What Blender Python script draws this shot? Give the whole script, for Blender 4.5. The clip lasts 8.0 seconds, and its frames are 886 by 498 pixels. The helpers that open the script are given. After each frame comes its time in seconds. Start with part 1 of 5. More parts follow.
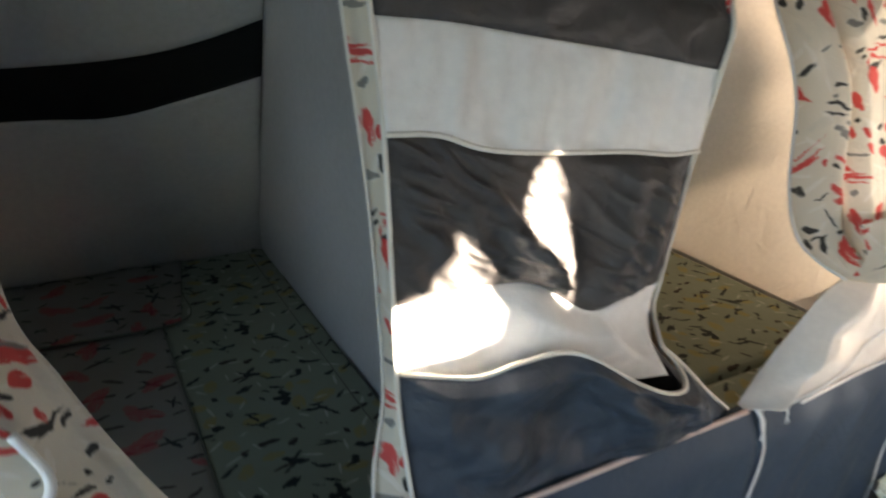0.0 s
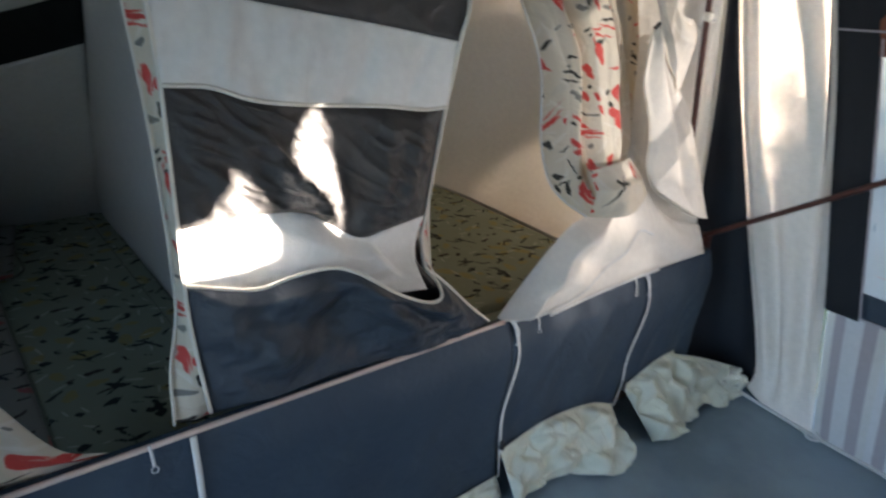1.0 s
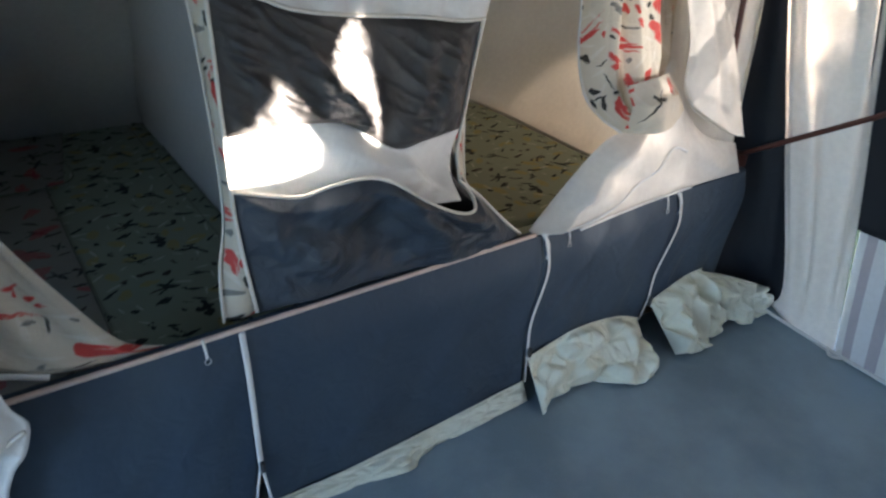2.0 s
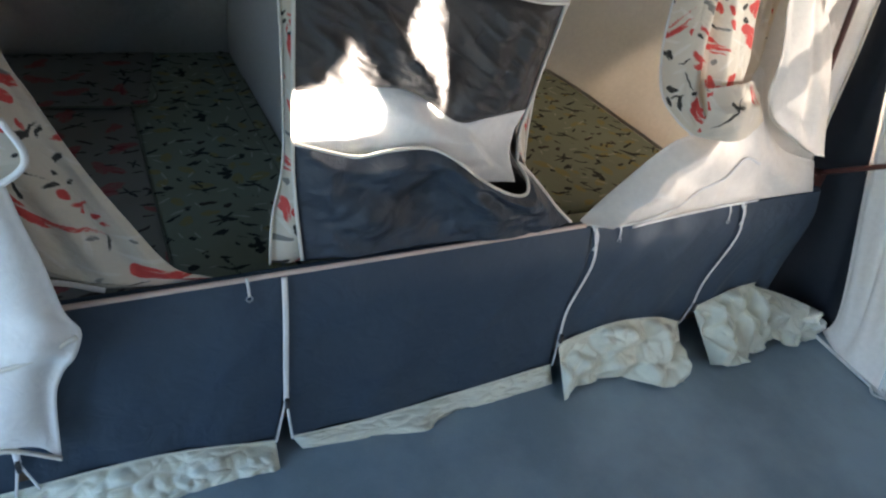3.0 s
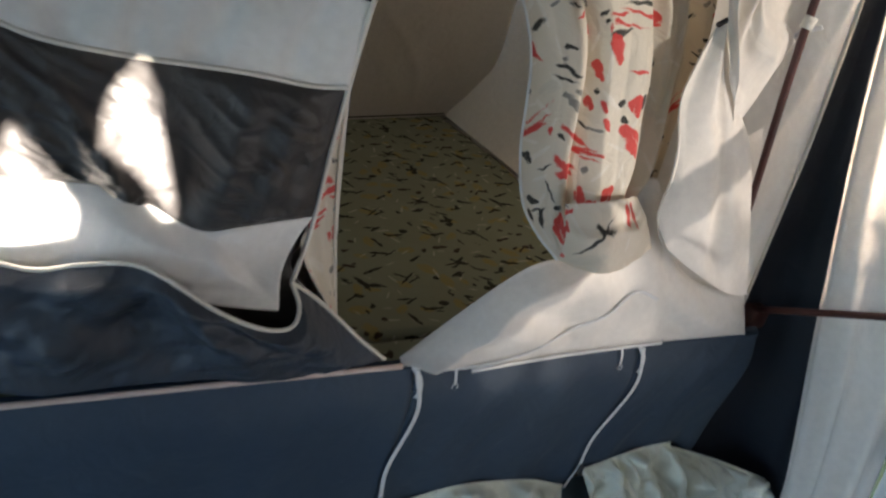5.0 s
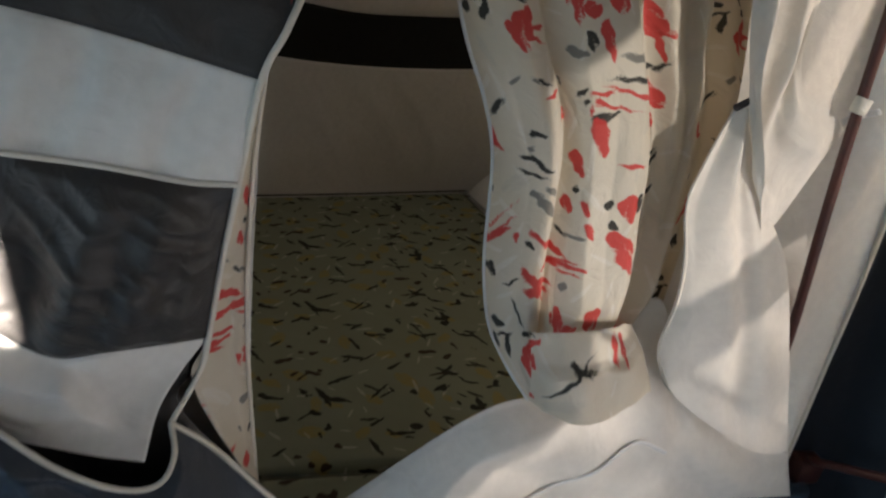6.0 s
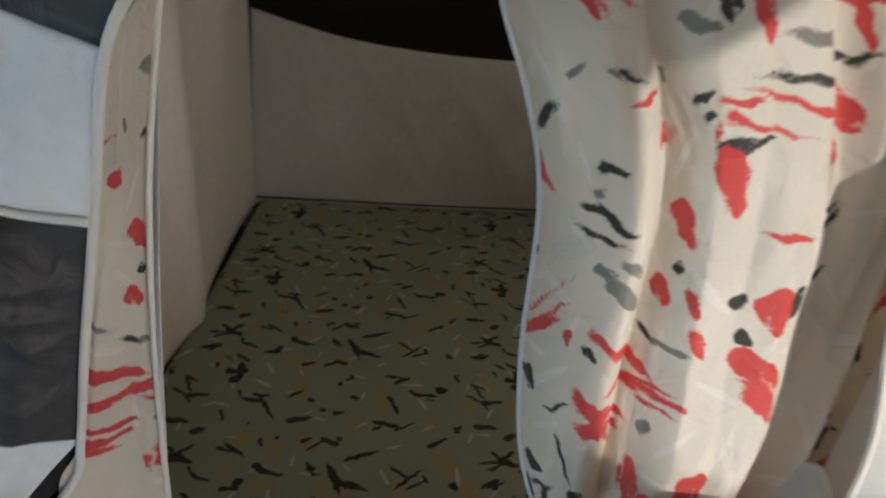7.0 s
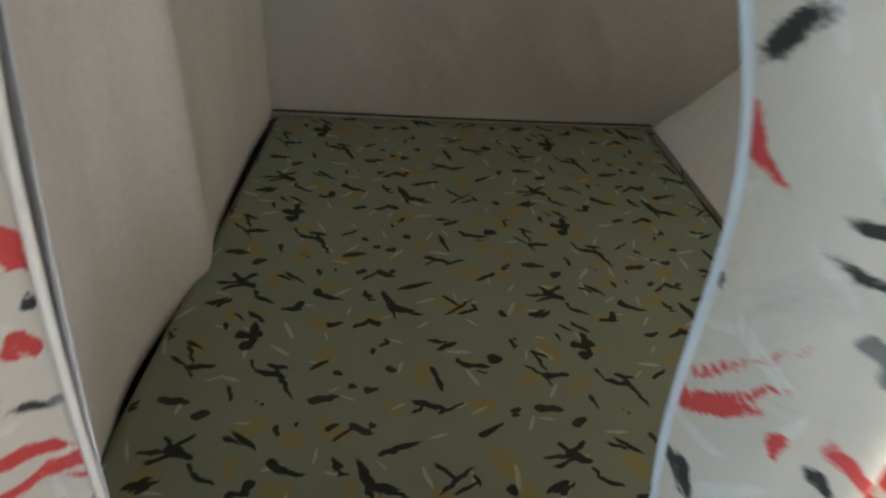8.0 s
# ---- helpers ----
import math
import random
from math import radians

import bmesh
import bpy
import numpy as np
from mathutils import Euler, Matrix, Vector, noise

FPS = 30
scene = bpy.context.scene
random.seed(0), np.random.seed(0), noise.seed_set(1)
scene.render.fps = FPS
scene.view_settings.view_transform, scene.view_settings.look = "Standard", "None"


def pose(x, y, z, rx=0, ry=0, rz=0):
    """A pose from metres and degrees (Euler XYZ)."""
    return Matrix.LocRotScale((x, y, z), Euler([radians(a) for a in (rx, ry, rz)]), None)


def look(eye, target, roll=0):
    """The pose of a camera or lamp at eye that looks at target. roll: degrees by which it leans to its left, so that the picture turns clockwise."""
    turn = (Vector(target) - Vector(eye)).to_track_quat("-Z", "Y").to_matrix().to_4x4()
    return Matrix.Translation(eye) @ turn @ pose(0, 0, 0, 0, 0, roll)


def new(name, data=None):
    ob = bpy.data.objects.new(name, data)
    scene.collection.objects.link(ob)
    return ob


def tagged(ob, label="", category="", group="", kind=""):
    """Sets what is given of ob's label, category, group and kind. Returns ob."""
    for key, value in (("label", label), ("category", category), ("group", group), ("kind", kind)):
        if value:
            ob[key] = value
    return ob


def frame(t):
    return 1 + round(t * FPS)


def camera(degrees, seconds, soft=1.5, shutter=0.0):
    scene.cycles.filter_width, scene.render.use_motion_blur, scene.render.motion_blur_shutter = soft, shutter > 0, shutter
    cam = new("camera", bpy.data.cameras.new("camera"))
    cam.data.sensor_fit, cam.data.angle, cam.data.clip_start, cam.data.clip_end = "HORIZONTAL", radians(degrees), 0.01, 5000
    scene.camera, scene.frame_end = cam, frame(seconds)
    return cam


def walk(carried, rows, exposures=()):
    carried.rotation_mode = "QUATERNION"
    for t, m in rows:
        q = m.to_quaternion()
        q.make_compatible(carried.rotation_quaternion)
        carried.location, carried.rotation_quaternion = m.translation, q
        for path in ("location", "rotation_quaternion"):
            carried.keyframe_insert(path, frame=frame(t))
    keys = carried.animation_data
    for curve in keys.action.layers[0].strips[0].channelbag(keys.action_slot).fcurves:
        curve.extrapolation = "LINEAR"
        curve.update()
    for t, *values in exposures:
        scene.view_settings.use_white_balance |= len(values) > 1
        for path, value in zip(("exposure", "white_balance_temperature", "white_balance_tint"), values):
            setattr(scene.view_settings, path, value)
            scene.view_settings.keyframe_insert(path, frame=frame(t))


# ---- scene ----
cam = camera(65.5, 8.0, soft=2.2, shutter=0.4)
PATH = [
    (0, (-0.432, -0.939, 1.713), (0.466, 0.68, 0.956), 1.4),
    (0.5, (-0.38, -1.273, 1.736), (0.489, 0.348, 0.951), 3.2),
    (1, (-0.393, -1.389, 1.737), (0.768, 0.036, 0.949), 3.9),
    (1.5, (-0.412, -1.435, 1.75), (0.794, -0.093, 0.888), 4.5),
    (2, (-0.44, -1.43, 1.745), (0.599, -0.048, 0.741), 4.0),
    (3.3, (-0.359, -1.46, 1.827), (0.468, -0.037, 0.69), 11.4),
    (3.5, (-0.314, -1.457, 1.785), (0.514, 0.004, 0.698), 12.1),
    (4, (-0.06, -1.475, 1.819), (0.675, 0.004, 0.691), 14.5),
    (4.5, (0.168, -1.407, 1.814), (0.922, 0.133, 0.784), 11.2),
    (4.7, (0.292, -1.36, 1.824), (1.052, 0.184, 0.805), 11.4),
    (5.8, (0.841, -1.02, 1.825), (1.353, 0.672, 0.888), 9.2),
    (6, (0.873, -0.982, 1.809), (1.391, 0.731, 0.918), 9.4),
    (6.5, (1.014, -0.714, 1.763), (1.469, 1.057, 0.952), 9.0),
    (7, (1.159, -0.494, 1.697), (1.282, 1.262, 0.747), 8.7),
    (7.5, (1.191, -0.347, 1.651), (1.118, 1.337, 0.574), 7.6),
    (8, (1.123, -0.122, 1.589), (1.186, 1.47, 0.38), 8.0),
]
walk(cam, [(t, look(eye, target, roll)) for t, eye, target, roll in PATH], [(0, 4.95, 6700, 15), (0.5, 4.5, 6350, 15), (1.5, 4.62, 5950, 14), (3.5, 4.85, 6100, 14), (4.5, 4.5, 6050, 14), (5.8, 3.95, 6050, 13), (6.6, 4.2, 5950, 12), (7.3, 4.72, 5600, 11), (8, 5.05, 5500, 9)])

# ---- world, sun, sky light, fill lamps ----
SUN_TO = Vector((0.46, -0.84, 0.33)).normalized()      # towards the low afternoon sun
world = bpy.data.worlds.new("sky")
scene.world = world
world.use_nodes = True
wn = world.node_tree
sky = wn.nodes.new("ShaderNodeTexSky")
sky.sky_type, sky.sun_disc = "NISHITA", False
sky.sun_elevation = math.asin(SUN_TO.z)
sky.sun_rotation = math.atan2(SUN_TO.x, SUN_TO.y)
wn.links.new(sky.outputs["Color"], wn.nodes["Background"].inputs["Color"])
wn.nodes["Background"].inputs["Strength"].default_value = 0.05
sun = new("sun", bpy.data.lights.new("sun", "SUN"))
sun.data.energy, sun.data.angle, sun.data.color = 5.0, radians(0.65), (1.0, 0.86, 0.68)
sun.matrix_world = look(SUN_TO * 20, (0, 0, 0))


def fill_lamp(name, eye, target, w, h, watts, color, spread=180):
    lamp = new(name, bpy.data.lights.new(name, "AREA"))
    lamp.data.shape, lamp.data.size, lamp.data.size_y, lamp.data.energy, lamp.data.color = "RECTANGLE", w, h, watts, color
    lamp.data.spread = radians(spread)
    lamp.matrix_world = look(eye, target)
    return lamp


# Fill lamps added inside the awning to brighten panel, skirt and curtain.
fill_lamp("side_door_fill", (-2.52, -0.95, 0.9), (1.0, -0.5, 0.6), 1.0, 1.2, 0.62, (0.40, 0.66, 1.0))
# Added fill; the front wall has no window here.
fill_lamp("front_fill", (1.6, -2.5, 0.95), (1.0, 0.1, 0.5), 0.6, 0.5, 0.04, (1.0, 0.95, 0.9), 70)
# Added warm fill aimed at curtain and flaps, standing before the window curtain.
fill_lamp("side_window_fill", (2.28, -1.0, 0.95), (1.45, 0.1, 1.05), 0.8, 0.6, 0.15, (1.0, 0.87, 0.74), 82)


# ---- materials ----
def mat(name):
    m = bpy.data.materials.new(name)
    m.use_nodes = True
    t = m.node_tree
    return m, t, t.nodes["Principled BSDF"]


def add(t, kind, ins=(), **props):
    """A node with its properties, and its inputs: values or sockets by index or name."""
    n = t.nodes.new(kind)
    if "operation" in props:
        n.operation = props["operation"]
    if "use_clamp" in props:
        n.use_clamp = props["use_clamp"]
    if "data_type" in props:
        n.data_type, n.blend_type = props["data_type"], props["blend_type"]
    if "voronoi_dimensions" in props:
        n.voronoi_dimensions = props["voronoi_dimensions"]
    if "rotation_type" in props:
        n.rotation_type = props["rotation_type"]
    if "interpolation_type" in props:
        n.interpolation_type = props["interpolation_type"]
    for k, v in dict(ins).items():
        if isinstance(v, bpy.types.NodeSocket):
            t.links.new(v, n.inputs[k])
        else:
            n.inputs[k].default_value = v
    return n


def math_n(t, op, a, b=0.0, c=0.0, clamp=False):
    return add(t, "ShaderNodeMath", {0: a, 1: b, 2: c}, operation=op, use_clamp=clamp).outputs[0]


def mix_c(t, fac, a, b, blend="MIX"):
    return add(t, "ShaderNodeMix", {0: fac, 6: a, 7: b}, data_type="RGBA", blend_type=blend).outputs[2]


def rgba(c):
    return (c[0], c[1], c[2], 1.0)


def coords(t, uv):
    n = t.nodes.new("ShaderNodeTexCoord")
    return n.outputs["UV"] if uv else n.outputs["Object"]


def weave_bump(t, co, b, fine=900.0, strength=0.25, crease=0.4):
    """Cloth weave and soft creases as relief."""
    w1 = add(t, "ShaderNodeTexNoise", {"Vector": co, "Scale": fine, "Detail": 1.0}).outputs[0]
    w2 = add(t, "ShaderNodeTexNoise", {"Vector": co, "Scale": 14.0, "Detail": 4.0, "Distortion": 1.2}).outputs[0]
    h = math_n(t, "MULTIPLY_ADD", w2, 12.0 * crease, math_n(t, "MULTIPLY", w1, strength))
    bump = add(t, "ShaderNodeBump", {"Height": h, "Strength": 0.5, "Distance": 0.0016})
    t.links.new(bump.outputs[0], b.inputs["Normal"])
    return bump.outputs[0]


def cloth(name, color, stain=0.15, rough=0.85, through_light=0.0, uv=False, glow=None, dirt=(0.32, 0.27, 0.2), crease=0.4, sheen=0.0):
    """Woven cloth: mottled colour, stains, weave; through_light lets daylight shine through thin cloth."""
    m, t, b = mat(name)
    co = coords(t, uv)
    n1 = add(t, "ShaderNodeTexNoise", {"Vector": co, "Scale": 3.1, "Detail": 6.0, "Roughness": 0.65}).outputs[0]
    n2 = add(t, "ShaderNodeTexNoise", {"Vector": co, "Scale": 45.0, "Detail": 3.0}).outputs[0]
    f1 = add(t, "ShaderNodeMapRange", {0: n1, 1: 0.42, 2: 0.75, 3: 0.0, 4: stain}).outputs[0]
    col = mix_c(t, f1, rgba(color), rgba([c * d * 2 for c, d in zip(color, dirt)]))
    f2 = add(t, "ShaderNodeMapRange", {0: n2, 1: 0.3, 2: 0.7, 3: 0.96, 4: 1.03}).outputs[0]
    col = mix_c(t, 1.0, col, add(t, "ShaderNodeCombineColor", {0: f2, 1: f2, 2: f2}).outputs[0], "MULTIPLY")
    finish(m, t, b, col, co, rough, through_light, glow, crease, sheen)
    return m


def finish(m, t, b, col, co, rough, through_light, glow, crease, sheen=0.0, gloss=0.35):
    t.links.new(col, b.inputs["Base Color"])
    b.inputs["Roughness"].default_value = rough
    b.inputs["Specular IOR Level"].default_value = gloss
    b.inputs["Sheen Weight"].default_value = sheen
    nrm = weave_bump(t, co, b, crease=crease)
    if through_light:
        tr = add(t, "ShaderNodeBsdfTranslucent", {"Normal": nrm})
        tint = mix_c(t, 1.0, col, rgba(glow or (1, 1, 1)), "MULTIPLY")
        t.links.new(tint, tr.inputs[0])
        mx = add(t, "ShaderNodeMixShader", {0: through_light, 1: b.outputs[0], 2: tr.outputs[0]})
        t.links.new(mx.outputs[0], t.nodes["Material Output"].inputs[0])


def strokes(t, co, col, color, cells, length, width, share, seed, offs=((0, 0, 0),), ragged=0.35, bristle=0.0, opacity=1.0, spin=6.28, base=0.0):
    """Brush marks of a printed cloth: one small group of strokes in a share of the cells of a Voronoi net, each turned its own way."""
    wob = add(t, "ShaderNodeTexNoise", {"Vector": co, "Scale": 55.0, "Detail": 2.0}).outputs["Color"]
    wob = add(t, "ShaderNodeVectorMath", {0: wob, 1: (0.5, 0.5, 0.5)}, operation="SUBTRACT").outputs[0]
    wob = add(t, "ShaderNodeVectorMath", {0: wob, "Scale": ragged * width * 1.6}, operation="SCALE").outputs[0]
    p = add(t, "ShaderNodeVectorMath", {0: co, 1: wob}, operation="ADD").outputs[0]
    p = add(t, "ShaderNodeVectorMath", {0: p, 1: (seed * 3.17, seed * 1.73, 0)}, operation="ADD").outputs[0]
    p = add(t, "ShaderNodeVectorMath", {0: p, 1: (1, 1, 0)}, operation="MULTIPLY").outputs[0]
    vor = add(t, "ShaderNodeTexVoronoi", {"Vector": p, "Scale": cells, "Randomness": 0.75}, voronoi_dimensions="2D")
    loc = add(t, "ShaderNodeVectorMath", {0: p, 1: vor.outputs["Position"]}, operation="SUBTRACT").outputs[0]
    rnd = add(t, "ShaderNodeSeparateColor", {0: vor.outputs["Color"]})
    on = math_n(t, "LESS_THAN", rnd.outputs[1], share)
    total = None
    for da, ox, oy in offs:
        ang = math_n(t, "MULTIPLY_ADD", rnd.outputs[0], spin, base + da)
        rot = add(t, "ShaderNodeVectorRotate", {"Vector": loc, "Angle": ang}, rotation_type="Z_AXIS").outputs[0]
        rot = add(t, "ShaderNodeVectorMath", {0: rot, 1: (-ox, -oy, 0)}, operation="ADD").outputs[0]
        sc = math_n(t, "MULTIPLY_ADD", rnd.outputs[2], 0.7, 0.6)
        e = add(t, "ShaderNodeVectorMath", {0: rot, 1: (2 / length, 2 / width, 0)}, operation="MULTIPLY").outputs[0]
        e = math_n(t, "DIVIDE", add(t, "ShaderNodeVectorMath", {0: e}, operation="LENGTH").outputs["Value"], sc)
        mk = add(t, "ShaderNodeMapRange", {0: e, 1: 1.05, 2: 0.8, 3: 0.0, 4: 1.0}, interpolation_type="SMOOTHSTEP").outputs[0]
        if bristle:
            st = add(t, "ShaderNodeVectorMath", {0: rot, 1: (18, 260, 0)}, operation="MULTIPLY").outputs[0]
            br = add(t, "ShaderNodeTexNoise", {"Vector": st, "Scale": 1.0, "Detail": 2.0}).outputs[0]
            br = add(t, "ShaderNodeMapRange", {0: br, 1: 0.36, 2: 0.52, 3: 1.0 - bristle, 4: 1.0}).outputs[0]
            mk = math_n(t, "MULTIPLY", mk, br)
        total = mk if total is None else math_n(t, "MAXIMUM", total, mk)
    fac = math_n(t, "MULTIPLY", math_n(t, "MULTIPLY", total, on), opacity)
    return mix_c(t, fac, col, rgba(color))


def print_cloth(name, base, layers, uv, rough=0.7, through_light=0.0, glow=None, crease=0.4):
    m, t, b = mat(name)
    co = coords(t, uv)
    n1 = add(t, "ShaderNodeTexNoise", {"Vector": co, "Scale": 5.0, "Detail": 5.0}).outputs[0]
    f1 = add(t, "ShaderNodeMapRange", {0: n1, 1: 0.4, 2: 0.7, 3: 0.0, 4: 0.35}).outputs[0]
    col = mix_c(t, f1, rgba(base), rgba([c * k for c, k in zip(base, (0.78, 0.76, 0.68))]))
    for layer in layers:
        col = strokes(t, co, col, **layer)
    finish(m, t, b, col, co, rough, through_light, glow, crease)
    return m


def inked_cloth(name, base, layers, inks, rough=0.7, through_light=0.0, glow=None, crease=0.4):
    """Printed cloth whose three inks lie where the mesh's "print" attribute says, dry-brushed at their edges."""
    m, t, b = mat(name)
    co = coords(t, True)
    n1 = add(t, "ShaderNodeTexNoise", {"Vector": co, "Scale": 5.0, "Detail": 5.0}).outputs[0]
    f1 = add(t, "ShaderNodeMapRange", {0: n1, 1: 0.4, 2: 0.7, 3: 0.0, 4: 0.35}).outputs[0]
    col = mix_c(t, f1, rgba(base), rgba([c * k for c, k in zip(base, (0.78, 0.76, 0.68))]))
    for layer in layers:
        col = strokes(t, co, col, **layer)
    at = t.nodes.new("ShaderNodeAttribute")
    at.attribute_name = "print"
    lay = add(t, "ShaderNodeSeparateColor", {0: at.outputs["Color"]})
    grain = add(t, "ShaderNodeTexNoise", {"Vector": co, "Scale": 240.0, "Detail": 3.0}).outputs[0]
    for k, ink in enumerate(inks):
        f = math_n(t, "MULTIPLY_ADD", math_n(t, "SUBTRACT", grain, 0.5), 0.9, lay.outputs[k])
        f = add(t, "ShaderNodeMapRange", {0: f, 1: 0.25, 2: 0.7, 3: 0.0, 4: 0.95}, interpolation_type="SMOOTHSTEP").outputs[0]
        col = mix_c(t, f, col, rgba(ink))
    finish(m, t, b, col, co, rough, through_light, glow, crease, gloss=0.15)
    return m


INK, RED = (0.022, 0.024, 0.024), (0.62, 0.06, 0.055)
FLORAL = [
    dict(color=(0.80, 0.79, 0.75), cells=14, length=0.07, width=0.011, share=0.6, seed=1, bristle=0.6, opacity=0.6),
    dict(color=(0.55, 0.54, 0.49), cells=9, length=0.09, width=0.03, share=0.4, seed=2, bristle=0.7, opacity=0.35),
]
BED = [
    dict(color=(0.40, 0.29, 0.04), cells=9, length=0.075, width=0.04, share=0.65, seed=21, bristle=0.6, opacity=0.55),
    dict(color=(0.58, 0.56, 0.48), cells=12, length=0.05, width=0.009, share=0.65, seed=23, bristle=0.5, opacity=0.7),
]
BED_RED = [
    dict(color=INK, cells=9.0, length=0.085, width=0.013, share=0.42, seed=25, offs=((0, 0, 0), (1.1, 0.004, 0.0)), ragged=0.9, opacity=0.95, spin=1.9, base=-0.95),
    dict(color=(0.05, 0.035, 0.03), cells=10.5, length=0.06, width=0.014, share=0.8, seed=29, ragged=0.7, opacity=0.95, spin=1.6, base=-0.8),

    dict(color=(0.42, 0.06, 0.07), cells=6.5, length=0.1, width=0.045, share=0.6, seed=41, offs=((0, 0, 0), (0.6, 0.03, 0.03)), bristle=0.7, opacity=0.8),
]

white = cloth("white_canvas", (0.74, 0.73, 0.71), stain=0.25, dirt=(0.42, 0.4, 0.36))
white_thin = cloth("thin_white_cotton", (0.80, 0.77, 0.72), stain=0.15, through_light=0.04, glow=(1.0, 0.88, 0.74), dirt=(0.44, 0.42, 0.38))
# For the unseen front wall: its glow is added as soft warm fill.
front_thin = cloth("thin_sunlit_cotton", (0.80, 0.78, 0.74), stain=0.15, through_light=0.017, glow=(1.0, 0.9, 0.8), dirt=(0.44, 0.42, 0.38))
strip_thin = cloth("sunlit_strip_cotton", (0.80, 0.78, 0.75), stain=0.12, through_light=0.33, glow=(1.0, 0.96, 0.92), dirt=(0.44, 0.42, 0.38))
gap_band_mat = cloth("brick_red_band", (0.28, 0.11, 0.07), stain=0.5, through_light=0.03)
white_flap_mat = cloth("white_flap_cotton", (0.79, 0.755, 0.70), stain=0.15, through_light=0.14, dirt=(0.44, 0.42, 0.38))
# White inner cotton; the shade of the bedrooms is put into its colour.
shaded_white = cloth("shaded_inner_cotton", (0.52, 0.515, 0.495), stain=0.2, dirt=(0.42, 0.41, 0.37))
# Charcoal canvas again, with the blue of the daylight put into its colour.
pocket_mat = cloth("blue_lit_charcoal", (0.036, 0.046, 0.062), stain=0.4, rough=0.5, dirt=(0.7, 0.62, 0.5), crease=1.1)
charcoal = cloth("charcoal_canvas", (0.05, 0.048, 0.048), stain=0.4, rough=0.5, dirt=(0.7, 0.62, 0.5), crease=1.1)
navy = cloth("navy_canvas", (0.034, 0.054, 0.083), stain=0.9, rough=0.6, dirt=(0.75, 0.68, 0.6), crease=0.5)
# Copy of the navy canvas with shade put into its colour.
navy_shaded = cloth("shaded_navy_canvas", (0.012, 0.015, 0.022), stain=0.4, rough=0.7, dirt=(0.75, 0.68, 0.6))
black_net = cloth("black_netting", (0.006, 0.007, 0.006), stain=0.0, rough=0.95)


def perforate(m, holes):
    """Gauze: a share of the cloth is holes that let light straight through."""
    t = m.node_tree
    end = t.nodes["Material Output"].inputs[0]
    t.links.new(add(t, "ShaderNodeMixShader", {0: holes, 1: end.links[0].from_socket, 2: add(t, "ShaderNodeBsdfTransparent").outputs[0]}).outputs[0], end)


sun_net_mat = cloth("black_sun_net", (0.010, 0.011, 0.012), stain=0.0, rough=0.95)
perforate(sun_net_mat, 0.026)
# Holes added to the brick-red band as well, to pass sun.
perforate(gap_band_mat, 0.026)
cream = cloth("cream_mud_flap", (0.67, 0.68, 0.57), stain=0.06, rough=0.6, dirt=(0.36, 0.33, 0.27), crease=0.8)
piping_mat = cloth("cream_piping", (0.72, 0.69, 0.62), stain=0.4, rough=0.6, dirt=(0.36, 0.32, 0.28))
pink_piping = cloth("aged_pink_binding", (0.66, 0.52, 0.46), stain=0.5, rough=0.6)
tape = cloth("white_zip_tape", (0.72, 0.72, 0.71), stain=0.2, rough=0.5)
roof_mat = cloth("grey_roof_canvas", (0.35, 0.36, 0.38), stain=0.2)
bed_piping = cloth("grey_green_piping", (0.16, 0.165, 0.13), stain=0.2)
lilac = cloth("lilac_stripe", (0.47, 0.44, 0.48), stain=0.15)
pale = cloth("pale_stripe", (0.74, 0.75, 0.77), stain=0.15)
floral = inked_cloth("floral_curtain_print", (0.72, 0.68, 0.585), FLORAL, (INK, RED, (0.22, 0.22, 0.205)), rough=0.5, through_light=0.25, glow=(1.0, 0.78, 0.5), crease=0.8)
bed_print = inked_cloth("green_mattress_print", (0.28, 0.315, 0.24), BED, (INK, (0.05, 0.035, 0.03), (0.3, 0.3, 0.28)), rough=0.75)
red_bed_print = print_cloth("red_flowered_mattress_print", (0.27, 0.265, 0.23), BED_RED, True, rough=0.75)
window_print = print_cloth("blue_window_print", (0.62, 0.68, 0.74), [
    dict(color=(0.16, 0.3, 0.42), cells=12, length=0.05, width=0.007, share=0.4, seed=51, spin=1.5, base=0.2, opacity=0.8),
    dict(color=(0.1, 0.12, 0.14), cells=9, length=0.045, width=0.007, share=0.35, seed=53, spin=1.5, base=0.4, opacity=0.8),
    dict(color=(0.7, 0.45, 0.44), cells=9, length=0.05, width=0.006, share=0.3, seed=55, opacity=0.5)], True, through_light=0.11)
# Holes added to the window curtain so sun falls on the flaps.
perforate(window_print, 0.026)


def paint(name, color, rough, metal=0.0, bump=0.15, scale=60.0, wear=(0.5, 0.5, 0.5), amount=0.15):
    m, t, b = mat(name)
    co = coords(t, False)
    n = add(t, "ShaderNodeTexNoise", {"Vector": co, "Scale": scale, "Detail": 5.0}).outputs[0]
    f = add(t, "ShaderNodeMapRange", {0: n, 1: 0.5, 2: 0.75, 3: 0.0, 4: amount}).outputs[0]
    t.links.new(mix_c(t, f, rgba(color), rgba(wear)), b.inputs["Base Color"])
    b.inputs["Roughness"].default_value, b.inputs["Metallic"].default_value = rough, metal
    bp = add(t, "ShaderNodeBump", {"Height": n, "Strength": bump, "Distance": 0.002})
    t.links.new(bp.outputs[0], b.inputs["Normal"])
    return m


rust_pole = paint("rust_red_enamel", (0.075, 0.022, 0.016), 0.4, wear=(0.03, 0.02, 0.015), amount=0.6)
steel = paint("zinc_steel", (0.55, 0.56, 0.57), 0.35, metal=1.0)
plastic = paint("white_plastic", (0.7, 0.7, 0.68), 0.4)
